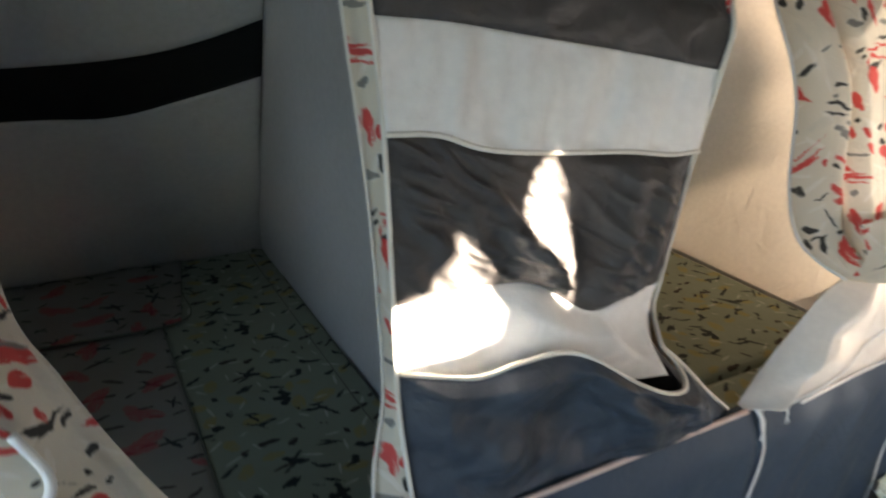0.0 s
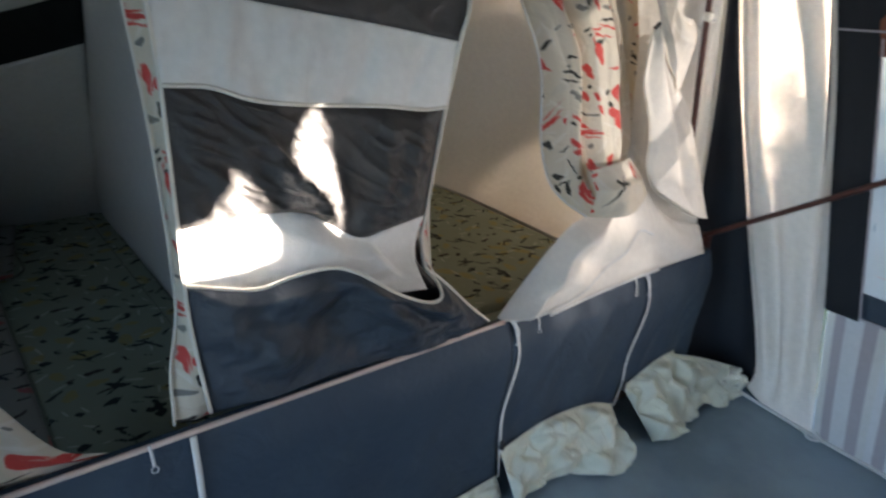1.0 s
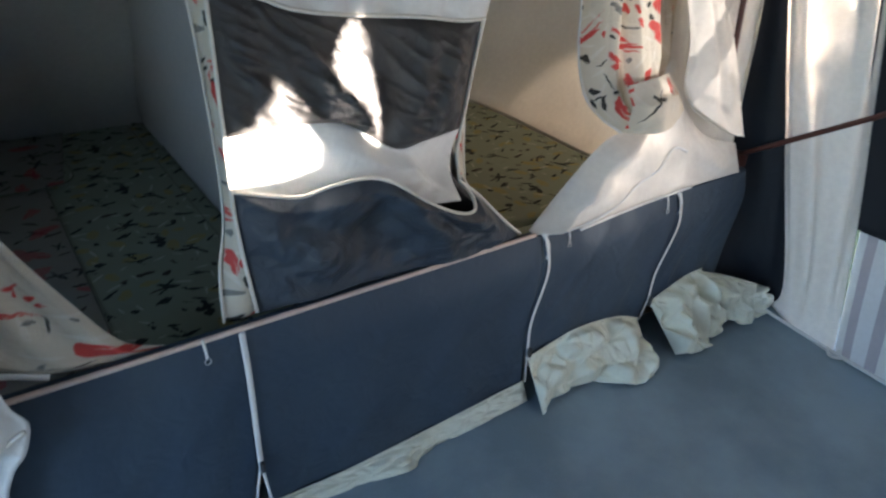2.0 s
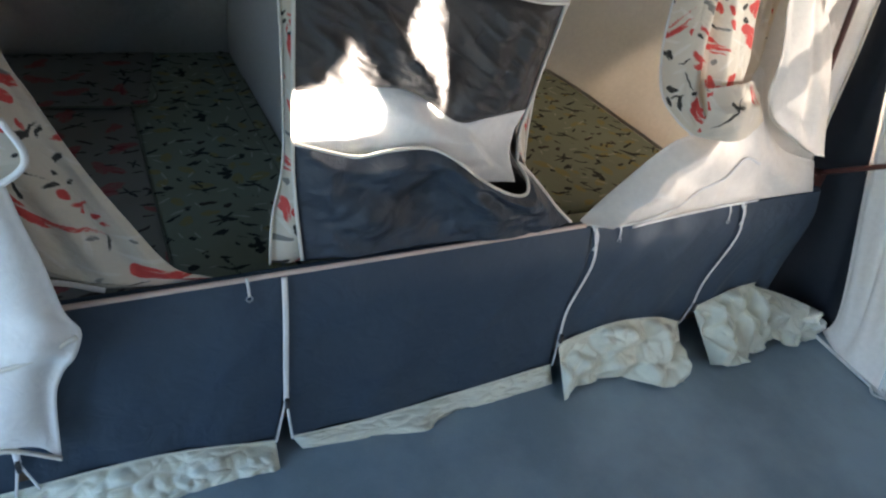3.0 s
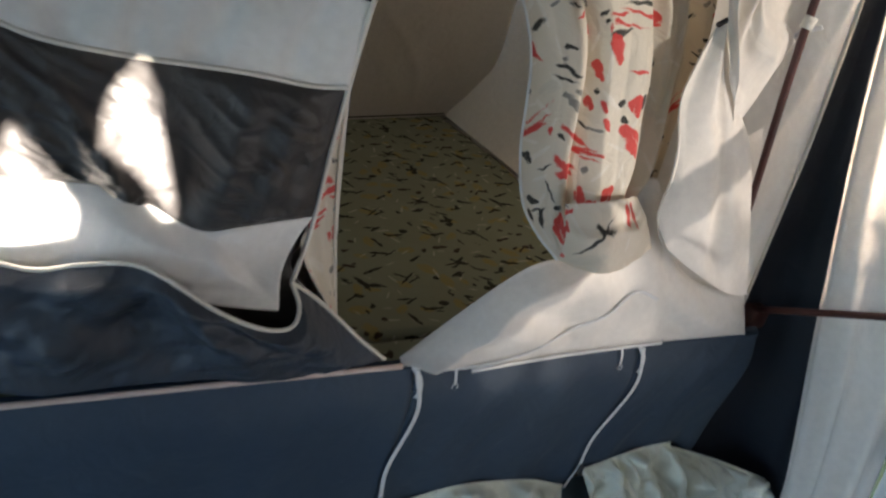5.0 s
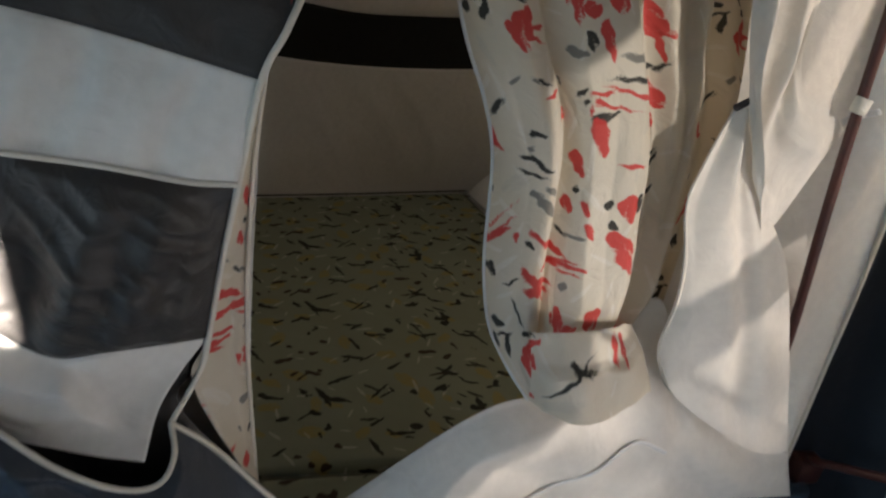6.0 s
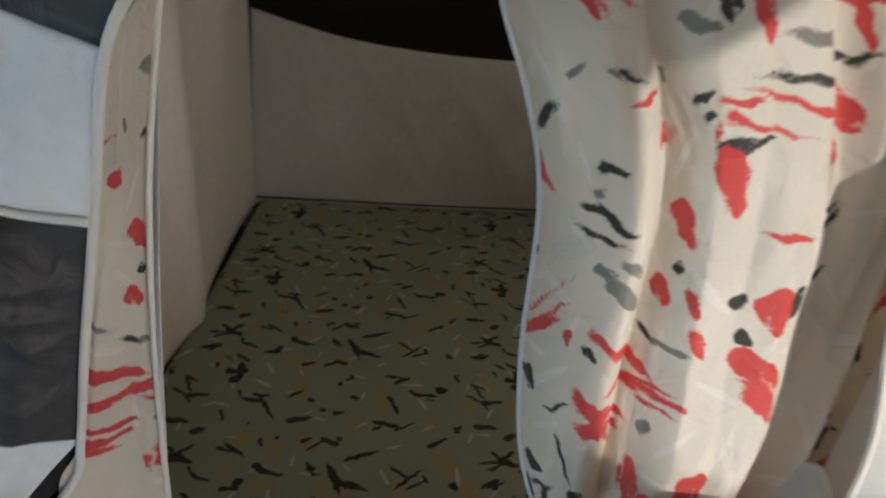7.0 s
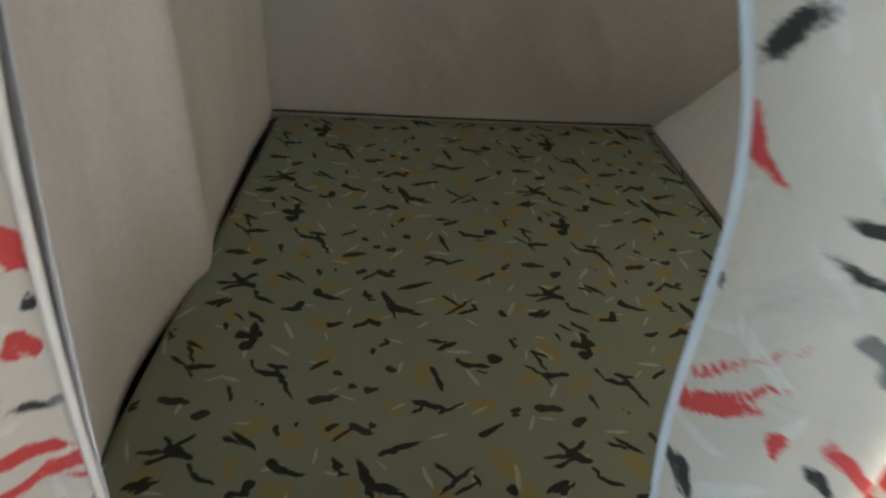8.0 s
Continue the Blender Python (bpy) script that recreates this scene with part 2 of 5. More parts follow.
board = paint("stained_plywood", (0.16, 0.1, 0.06), 0.7, scale=12, wear=(0.08, 0.05, 0.03), amount=0.7)
grass = paint("worn_grass", (0.07, 0.09, 0.035), 0.95, scale=3, wear=(0.16, 0.13, 0.07), amount=0.8)

sheet_mat, st_, sb_ = mat("grey_groundsheet")
sco = coords(st_, False)
g1 = add(st_, "ShaderNodeTexNoise", {"Vector": sco, "Scale": 1.6, "Detail": 7.0, "Roughness": 0.6}).outputs[0]
g2 = add(st_, "ShaderNodeTexNoise", {"Vector": sco, "Scale": 160.0, "Detail": 2.0}).outputs[0]
gc = mix_c(st_, add(st_, "ShaderNodeMapRange", {0: g1, 1: 0.4, 2: 0.63}).outputs[0], (0.27, 0.36, 0.42, 1), (0.185, 0.25, 0.295, 1))
gc = mix_c(st_, add(st_, "ShaderNodeMapRange", {0: g2, 1: 0.55, 2: 0.8, 3: 0.0, 4: 0.25}).outputs[0], gc, (0.30, 0.37, 0.42, 1))
st_.links.new(gc, sb_.inputs["Base Color"])
st_.links.new(add(st_, "ShaderNodeMapRange", {0: g1, 3: 0.4, 4: 0.62}).outputs[0], sb_.inputs["Roughness"])
gb = add(st_, "ShaderNodeBump", {"Height": math_n(st_, "MULTIPLY_ADD", g1, 10.0, g2), "Strength": 0.45, "Distance": 0.0015})
st_.links.new(gb.outputs[0], sb_.inputs["Normal"])


# ---- builders ----
def part(name, bm, material, parent=None, label="", smooth=True):
    me = bpy.data.meshes.new(name)
    bm.normal_update()
    bm.to_mesh(me)
    bm.free()
    if smooth:
        me.polygons.foreach_set("use_smooth", [True] * len(me.polygons))
    me.materials.append(material)
    ob = new(name, me)
    ob.parent = parent
    if label:
        ob["label"] = label
    return ob


def thing(name, label, category, group="", kind=""):
    return tagged(new(name), label, category, group, kind)


def curve_at(pts, s):
    """A smooth line through points, at s from 0 to 1 along it (Catmull-Rom)."""
    n = len(pts) - 1
    k = min(int(s * n), n - 1)
    f = s * n - k
    p1, p2 = Vector(pts[k]), Vector(pts[k + 1])
    p0 = Vector(pts[k - 1]) if k else p1 * 2 - p2
    p3 = Vector(pts[k + 2]) if k + 2 <= n else p2 * 2 - p1
    return 0.5 * (2 * p1 + (p2 - p0) * f + (2 * p0 - 5 * p1 + 4 * p2 - p3) * f * f + (3 * p1 - p0 - 3 * p2 + p3) * f ** 3)


def even(pts, count=96):
    """The same line, spaced evenly by length."""
    dense = [curve_at(pts, i / 240) for i in range(241)]
    run = [0.0]
    for a, b in zip(dense, dense[1:]):
        run.append(run[-1] + (b - a).length)
    at = np.interp(np.linspace(0, run[-1], count), run, range(241))
    return [dense[int(a)].lerp(dense[min(int(a) + 1, 240)], a - int(a)) for a in at]


def drape(top, bottom, left=None, right=None, nu=60, nv=60, fold=None, thick=0.0015, out=(0, -1, 0), uv0=(0.0, 0.0)):
    """A cloth stretched between four lines (each a few points); fold(u, v) lifts it along out. UV in metres."""
    top, bottom = even(top, nu + 1), even(bottom, nu + 1)
    left = even(left or [top[0], bottom[0]], nv + 1)
    right = even(right or [top[-1], bottom[-1]], nv + 1)
    out = Vector(out)
    bm = bmesh.new()
    uvl = bm.loops.layers.uv.new("UVMap")
    grid, uvs = [], {}
    for j in range(nv + 1):
        v, row = j / nv, []
        for i in range(nu + 1):
            u = i / nu
            p = top[i] * (1 - v) + bottom[i] * v + left[j] * (1 - u) + right[j] * u
            p -= top[0] * (1 - u) * (1 - v) + top[-1] * u * (1 - v) + bottom[0] * (1 - u) * v + bottom[-1] * u * v
            if fold:
                p = p + out * fold(u, v)
            row.append(bm.verts.new(p))
        grid.append(row)
    wid = [0.0]
    mid = grid[nv // 2]
    for a, b in zip(mid, mid[1:]):
        wid.append(wid[-1] + (b.co - a.co).length)
    hei = [0.0]
    for j in range(nv):
        hei.append(hei[-1] + (grid[j + 1][nu // 2].co - grid[j][nu // 2].co).length)
    for j in range(nv):
        for i in range(nu):
            f = bm.faces.new((grid[j][i], grid[j + 1][i], grid[j + 1][i + 1], grid[j][i + 1]))
            for loop, (a, b) in zip(f.loops, ((i, j), (i, j + 1), (i + 1, j + 1), (i + 1, j))):
                loop[uvl].uv = (wid[a] + uv0[0], uv0[1] - hei[b])
    if thick:
        bm.normal_update()
        ext = bmesh.ops.extrude_face_region(bm, geom=bm.faces[:])
        for e in ext["geom"]:
            if isinstance(e, bmesh.types.BMVert):
                e.co -= out.normalized() * thick
    return bm


def tube(pts, r, sides=8, count=60, flat=1.0):
    """A round cord or pole along a line."""
    line = even(pts, count)
    bm = bmesh.new()
    rings = []
    for k, p in enumerate(line):
        d = (line[min(k + 1, count - 1)] - line[max(k - 1, 0)]).normalized()
        side = d.cross(Vector((0, 1, 0.02))).normalized()
        up = side.cross(d)
        rings.append([bm.verts.new(p + side * r * math.cos(a) + up * r * flat * math.sin(a)) for a in (2 * math.pi * q / sides for q in range(sides))])
    for a, b in zip(rings, rings[1:]):
        for q in range(sides):
            bm.faces.new((a[q], a[(q + 1) % sides], b[(q + 1) % sides], b[q]))
    bm.faces.new(rings[0][::-1])
    bm.faces.new(rings[-1])
    bmesh.ops.recalc_face_normals(bm, faces=bm.faces[:])
    return bm


def box(x0, y0, z0, x1, y1, z1, bevel=0.0, segs=2):
    bm = bmesh.new()
    bmesh.ops.create_cube(bm, size=1.0, matrix=Matrix.Translation(((x0 + x1) / 2, (y0 + y1) / 2, (z0 + z1) / 2)) @ Matrix.Diagonal((x1 - x0, y1 - y0, z1 - z0, 1)))
    if bevel:
        bmesh.ops.bevel(bm, geom=bm.edges[:], offset=bevel, segments=segs, affect="EDGES", profile=0.5)
    return bm


def nz(x, y, z=0.0):
    return noise.noise(Vector((x, y, z)))


def crumple(amp, su, sv, seed, sharp=True):
    """Irregular creases."""
    def f(u, v):
        a = nz(u * su, v * sv, seed)
        b = nz(u * su * 2.3 + 5, v * sv * 2.3, seed + 7)
        if sharp:
            a, b = 0.5 - abs(a), 0.5 - abs(b)
        return amp * (a + 0.45 * b)
    return f


def hem(u, v, m=0.06):
    """Fades a fold out at the four edges."""
    e = min(u, 1 - u, v, 1 - v) / m
    return max(0.0, min(1.0, e))


def smooth01(x):
    x = max(0.0, min(1.0, x))
    return x * x * (3 - 2 * x)


# brush marks of the mattress print: middle, turn, length and width in millimetres
BED_TICKS = [
    (0.673, 1.047, 45, 41, 11), (0.769, 1.071, -22, 41, 10), (0.843, 1.048, 8, 44, 10), (0.855, 1.062, -108, 35, 16), (0.889, 1.117, -29, 25, 17),
    (0.915, 1.108, -13, 46, 8), (1.008, 1.127, 0, 24, 10), (1.001, 1.13, -74, 29, 7), (1.062, 1.103, -65, 94, 12), (1.096, 1.095, -6, 59, 10),
    (0.747, 1.092, -49, 18, 8), (0.732, 1.006, -36, 34, 6), (0.771, 1.01, -33, 55, 9), (0.778, 0.956, -81, 74, 16), (0.758, 0.95, -11, 36, 20),
    (0.772, 0.922, 41, 30, 24), (0.791, 0.96, -8, 14, 16), (0.711, 0.972, -67, 25, 9),
]
BED_CLUSTERS = [
    (0.609, 0.948, -67, 8, 8), (0.611, 0.923, -56, 7, 8), (0.664, 0.907, -19, 40, 9), (0.665, 0.881, -63, 55, 7), (0.649, 0.856, -34, 50, 6),
    (0.695, 0.849, 12, 58, 13), (0.679, 0.828, -53, 35, 5), (0.798, 0.867, -60, 34, 6), (0.841, 0.847, -9, 68, 12), (0.853, 0.869, -5, 45, 10),
    (0.874, 0.826, -58, 88, 10), (0.936, 0.888, 42, 45, 8), (0.946, 1.015, 23, 38, 13), (1.007, 1.025, 36, 44, 9), (1.035, 1.036, -16, 35, 17),
    (1.066, 0.97, 28, 21, 8), (1.07, 0.98, -75, 20, 8), (1.044, 0.944, -79, 20, 8),
]
BED_SLIVERS = [
    (1.089, 0.898, -27, 22, 16), (0.98, 0.867, -23, 21, 12), (1.015, 0.839, -3, 18, 13), (1.053, 0.833, 21, 28, 16), (0.674, 0.753, 4, 59, 17),
    (0.774, 0.786, -69, 39, 9), (0.735, 0.726, 37, 35, 18), (0.602, 0.738, 33, 24, 9), (0.833, 0.774, -37, 5, 7), (0.846, 0.766, -34, 7, 6),
    (0.961, 0.796, 19, 60, 16), (0.887, 0.708, -69, 25, 10), (0.923, 0.726, 8, 7, 12), (0.99, 0.73, 35, 29, 12), (1.014, 0.718, 47, 49, 9),
    (1.048, 0.731, -19, 49, 16), (1.067, 0.744, 4, 14, 15), (0.683, 0.633, 11, 58, 9),
]
BED_STARS = [
    (0.697, 0.621, 30, 51, 8), (0.703, 0.653, -42, 46, 9), (0.723, 0.66, -137, 50, 9), (0.724, 0.637, -19, 54, 19), (0.809, 0.675, -18, 39, 8),
    (0.833, 0.678, -32, 65, 9), (0.901, 0.63, -31, 35, 15), (0.934, 0.619, -2, 51, 8), (0.756, 0.604, 0, 6, 11), (0.789, 0.585, -12, 39, 8),
    (0.695, 0.563, 47, 41, 9), (1.017, 0.641, -68, 31, 6), (1.028, 0.629, 15, 20, 7), (1.079, 0.625, -55, 70, 10), (1.116, 0.603, -9, 71, 10),
    (1.128, 0.7, 27, 85, 12), (1.22, 0.657, -36, 60, 8), (1.24, 0.642, 47, 88, 7),
]
BED_BOWS = [
    (1.26, 0.628, 34, 50, 7), (1.278, 0.645, -57, 30, 8), (1.155, 0.796, 44, 29, 6), (1.177, 0.812, -9, 70, 13), (1.223, 0.811, 33, 57, 9),
    (1.19, 0.886, -66, 70, 11), (1.184, 0.999, 0, 46, 9), (1.207, 0.988, 34, 50, 10), (1.239, 0.943, -46, 29, 10), (1.272, 0.937, 3, 67, 12),
    (1.288, 0.92, -5, 24, 6), (1.316, 0.963, 0, 34, 23), (1.337, 1.114, -45, 24, 15), (1.422, 1.133, 35, 50, 10), (1.305, 0.766, 38, 60, 12),
    (1.357, 0.811, 27, 22, 8), (1.358, 1.014, -72, 33, 7),
]
BED_MARKS = [(m, 0) for m in BED_TICKS + BED_CLUSTERS + BED_STARS + BED_BOWS] + [(m, 1) for m in BED_SLIVERS]
BED_REPEAT = ((0.755, 0.085), (-0.008, 0.482))


def ink_at(p, marks, repeat, bold=1.0, dry=0.0):
    """How much of each of three inks lies at the places p (n x 2, metres) of a print that repeats on a lattice."""
    lattice = np.array(repeat).T
    back = np.linalg.inv(lattice)
    p = p + 0.0018 * np.stack([np.sin(p[:, 1] * 190 + 2 * np.sin(p[:, 0] * 90)), np.sin(p[:, 0] * 170 + 2 * np.sin(p[:, 1] * 110))], 1)
    ink = np.zeros((len(p), 4), np.float32)
    ink[:, 3] = 1
    for (x, y, turn, length, width), k in marks:
        ab = (p - (x, y)) @ back.T
        d = (ab - np.round(ab)) @ lattice.T
        c, q = math.cos(radians(turn)), math.sin(radians(turn))
        along = (d[:, 0] * c + d[:, 1] * q) / (length * 0.00054 * (0.5 + 0.5 * bold))
        across = (d[:, 1] * c - d[:, 0] * q) / (width * 0.00056 * bold)
        e = np.sqrt(np.abs(along) ** 2.6 + across ** 2 * np.clip(1 + 0.5 * along, 0.4, 1.8))
        mark = np.clip(0.5 + (1 - e) * max(0.8, width * 0.14), 0, 1)
        if dry:
            mark *= 1 - dry * np.clip(np.sin(across * (1.2 + 0.1 * width) + 1.4 * np.sin(along * 2 + x * 50) + y * 90) * 0.7 + 0.45 * along, 0, 1)
        ink[:, k] = np.maximum(ink[:, k], mark)
    return ink


def print_on(ob, p, marks, repeat, bold=1.0, dry=0.0):
    """Lays a print on a mesh: p is each vertex's place on the cloth."""
    layer = ob.data.attributes.new("print", "FLOAT_COLOR", "POINT")
    layer.data.foreach_set("color", ink_at(p, marks, repeat, bold, dry).ravel())


# brush marks of the floral print, all in millimetres and degrees
BOLD_REDS = [
    (115, -413, -61, 52, 15), (128, -393, -70, 44, 21), (138, -387, -90, 46, 11), (162, -400, -5, 42, 7), (156, -421, -20, 44, 5), (249, -343, -83, 27, 7),
    (268, -352, -82, 62, 15), (297, -357, 16, 27, 20), (322, -410, -79, 62, 16), (347, -335, -78, 44, 29), (297, -506, 6, 38, 6), (402, -512, -12, 151, 6),
    (335, -532, -5, 90, 5), (294, -524, -21, 22, 5), (272, -545, -90, 27, 4), (289, -588, -82, 59, 24), (199, -559, -59, 18, 19), (244, -642, -52, 43, 19),
    (172, -514, 14, 47, 6),
]
THIN_REDS = [
    (6, -601, -64, 28, 16), (21, -616, -15, 43, 8), (34, -761, 52, 112, 5), (42, -782, 51, 95, 5), (33, -803, 41, 87, 13), (83, -790, -82, 22, 7),
    (234, -727, -53, 35, 16), (143, -799, -45, 69, 10), (200, -832, -26, 99, 15), (220, -874, 5, 106, 11), (254, -880, -3, 85, 10), (274, -897, -4, 60, 5),
    (157, -918, -44, 116, 14), (174, -912, -19, 104, 11), (170, -934, -16, 94, 14), (275, -727, -67, 30, 11), (293, -779, -63, 39, 12), (373, -726, -63, 54, 32),
    (509, -803, 59, 26, 20),
]
DEEP_REDS = [
    (383, -816, -31, 93, 25), (453, -873, -25, 172, 11), (410, -868, -30, 91, 22), (548, -862, 11, 25, 10), (554, -883, 14, 21, 7), (528, -843, 48, 28, 7),
    (554, -376, -36, 65, 46), (581, -393, -4, 55, 14), (578, -429, -76, 47, 11), (799, -412, -48, 15, 11), (815, -432, 0, 27, 13), (538, -518, -25, 64, 33),
    (562, -528, -24, 39, 26), (530, -566, -23, 39, 22), (522, -629, -79, 30, 11), (476, -599, -63, 34, 13), (366, -636, 0, 53, 6),
]
DARK_LEAVES = [
    (19, -372, 48, 20, 17), (59, -353, 19, 48, 4), (67, -368, 66, 42, 10), (41, -539, 42, 57, 9), (131, -347, -24, 28, 9), (115, -581, 0, 31, 8),
    (94, -625, -13, 32, 4), (115, -630, -31, 36, 8), (129, -641, -19, 35, 6), (105, -653, -12, 53, 5), (291, -414, -85, 30, 13), (257, -508, 39, 24, 8),
    (263, -526, 44, 17, 6), (151, -493, -26, 35, 5), (300, -549, 21, 53, 12), (411, -476, 1, 149, 7), (494, -536, 14, 31, 12), (584, -459, 32, 47, 6),
    (552, -468, -5, 42, 8), (816, -470, 32, 44, 7),
]
DARK_TWIGS = [
    (508, -647, -11, 40, 14), (532, -643, 27, 67, 7), (560, -645, 47, 36, 6), (228, -792, -35, 31, 6), (117, -806, -45, 25, 10), (28, -892, -59, 33, 19),
    (13, -887, 17, 27, 9), (84, -904, 32, 36, 4), (104, -970, -59, 62, 5), (44, -994, 0, 36, 13), (0, -702, -40, 8, 10), (249, -690, 40, 13, 9),
    (325, -717, 24, 19, 13), (346, -766, -43, 25, 13), (401, -713, 11, 25, 29), (526, -748, -15, 16, 13), (550, -773, -54, 6, 16), (530, -932, 59, 44, 6),
    (562, -708, 43, 29, 7),
]
GREY_LEAVES = [
    (260, -436, 0, 37, 13), (133, -489, -45, 22, 6), (91, -486, 41, 24, 7), (209, -497, 0, 6, 12), (117, -690, -20, 24, 12), (160, -730, -39, 89, 13),
    (158, -690, -32, 46, 9), (263, -801, 0, 43, 8), (265, -929, 59, 18, 13), (427, -438, -2, 137, 11), (478, -448, -48, 41, 9), (98, -607, 27, 16, 6),
]
TAIL_REDS = [
    (400, 639, -68, 27, 8), (400, 680, 13, 46, 12), (404, 645, -71, 24, 9), (599, 647, -95, 67, 10), (623, 647, -93, 67, 11), (400, 540, -27, 22, 13),
]
TAIL_TWIGS = [
    (493, 611, 40, 121, 6), (517, 629, -39, 49, 9), (525, 627, -15, 43, 9), (400, 700, -37, 25, 5),
]


def in_metres(marks):
    return [(x / 1000, y / 1000, turn, length, width) for x, y, turn, length, width in marks]


FLORAL_MARKS = [(m, 1) for m in in_metres(BOLD_REDS + THIN_REDS + DEEP_REDS)] + [(m, 0) for m in in_metres(DARK_LEAVES + DARK_TWIGS)] + [(m, 2) for m in in_metres(GREY_LEAVES)]
DENSE_MARKS = FLORAL_MARKS + [((x + 0.37, y + 0.23, turn + 20, length, width), k) for (x, y, turn, length, width), k in FLORAL_MARKS[1::2] if k != 1 or width < 12]
TAIL_MARKS = [(m, 1) for m in in_metres(TAIL_REDS)] + [(m, 0) for m in in_metres(TAIL_TWIGS)]
FLORAL_REPEAT = ((0.83, 0.0), (0.0, 0.66))


def floral_part(name, bm, parent, label="", marks=None, bold=1.28):
    """A part of the flowered cloth, printed by its UV."""
    ob = part(name, bm, floral, parent, label)
    me = ob.data
    uv = np.empty(len(me.loops) * 2, np.float32)
    me.uv_layers[0].data.foreach_get("uv", uv)
    corner = np.empty(len(me.loops), np.int32)
    me.loops.foreach_get("vertex_index", corner)
    uv = uv.reshape(-1, 2)
    laid = np.any(uv != 0, axis=1)
    p = np.zeros((len(me.vertices), 2))
    p[corner[laid]] = uv[laid]
    print_on(ob, p, marks or FLORAL_MARKS, FLORAL_REPEAT, bold, 0.6)
    return ob


# ---- the large structure ----
bm = bmesh.new()
bmesh.ops.create_grid(bm, x_segments=40, y_segments=40, size=60)
for v in bm.verts:
    v.co.z = -0.03 + 0.01 * nz(v.co.x * 0.2, v.co.y * 0.2)
tagged(part("ground", bm, grass), "worn grass field round the tent", "ground", kind="structure")

bm = bmesh.new()
bmesh.ops.create_grid(bm, x_segments=140, y_segments=90, size=1.0)
for v in bm.verts:
    v.co.x, v.co.y = v.co.x * 2.62, -1.22 + v.co.y * 1.40
    v.co.z = 0.004 * nz(v.co.x * 2.2, v.co.y * 2.2, 3) + 0.0035 * (0.5 - abs(nz(v.co.x * 3 + v.co.y * 2, v.co.y * 3.5, 8))) - 0.004
tagged(part("floor", bm, sheet_mat), "grey plastic groundsheet with faint creases and scuffs", "floor", kind="structure")

# unseen hedge and tree, added to shade the low sun on the tent walls
def hedge_top(q):
    return (3.6 if q < 0.95 else 2.9) + 0.22 * nz(q * 1.6, 0.3, 4) + 0.15 * nz(q * 5, 1.3, 8) + 0.35 * math.exp(-((q - 0.75) / 0.3) ** 2) + 4.2 * smooth01((q - 1.27) / 0.9)


SUN_H = Vector((SUN_TO.x, SUN_TO.y, 0)).normalized()
ACROSS = Vector((-SUN_H.y, SUN_H.x, 0))
HEDGE_AT = Vector((1.5, -0.5, 0)) + SUN_H * 8.0
rng = random.Random(7)
core = bmesh.new()
cols = 150
rows_ = []
for i in range(cols + 1):
    q = -6 + 13 * i / cols
    h = hedge_top(q) - 0.12
    rows_.append([core.verts.new(HEDGE_AT + ACROSS * q + SUN_H * (w + 0.1 * nz(q * 2, z * 3, w)) + Vector((0, 0, z * h))) for w, z in ((-0.35, -0.01), (-0.4, 0.5), (-0.3, 0.95), (0.3, 1.0), (0.4, 0.5), (0.35, -0.01))])
for a_, b_ in zip(rows_, rows_[1:]):
    for k in range(5):
        core.faces.new((a_[k], b_[k], b_[k + 1], a_[k + 1]))
hedge = tagged(new("hedge"), "unseen leafy hedge added outside to shade the tent", "hedge")
leaf_mat = paint("hedge_leaf", (0.05, 0.085, 0.03), 0.6, scale=20, wear=(0.09, 0.11, 0.04), amount=0.6)
part("opaque_core", core, leaf_mat, hedge)
leaves = bmesh.new()
for i in range(9000):
    q = rng.uniform(-6, 7)
    h = hedge_top(q)
    z = h * (1 - rng.random() ** 2 * 0.5) + rng.uniform(-0.2, 0.12)
    c = HEDGE_AT + ACROSS * q + SUN_H * rng.uniform(-0.5, 0.5) + Vector((0, 0, max(0.05, z)))
    turn = Euler((rng.uniform(0, 6), rng.uniform(0, 6), rng.uniform(0, 6))).to_matrix()
    r = rng.uniform(0.03, 0.06)
    leaves.faces.new([leaves.verts.new(c + turn @ Vector(d) * r) for d in ((-1.4, 0, 0), (0, -0.6, 0.1), (1.4, 0, 0), (0, 0.6, 0.1))])
tagged(part("leaves", leaves, leaf_mat, hedge), kind="stuff")

FRONT_Y = -2.55


def holed_wall(name, outer, holes, material, label):
    """A flat canvas wall with openings; outer and holes are lists of points."""
    bm = bmesh.new()
    edges = []
    for loop in (outer, *holes):
        vs = [bm.verts.new(p) for p in loop]
        edges += [bm.edges.new((a, b)) for a, b in zip(vs, vs[1:] + vs[:1])]
    bmesh.ops.triangle_fill(bm, use_beauty=True, edges=edges)
    return tagged(part(name, bm, material, smooth=False), label, "wall", kind="structure")


def sunward(p):
    """Where the sun ray that reaches p passes the front wall."""
    p = Vector(p)
    return p + SUN_TO * ((FRONT_Y - p.y) / SUN_TO.y)


def lean(x, z, dy=0.0):
    """A place on the pocket panel, which leans back."""
    return (x, 0.045 + 0.165 * (z - 0.64) + dy, z)


# Outlines of sun patches, projected onto the unseen front wall as holes.
SUN_PATCH_A = [(0.02, 1.10), (0.15, 1.14), (0.206, 1.24), (0.258, 1.148), (0.295, 1.074), (0.285, 1.02), (0.213, 1.008), (0.02, 1.015)]
SUN_PATCH_B = [(0.432, 1.365), (0.455, 1.30), (0.463, 1.21), (0.487, 1.049), (0.474, 1.046), (0.40, 1.144), (0.33, 1.199), (0.358, 1.248), (0.38, 1.303)]
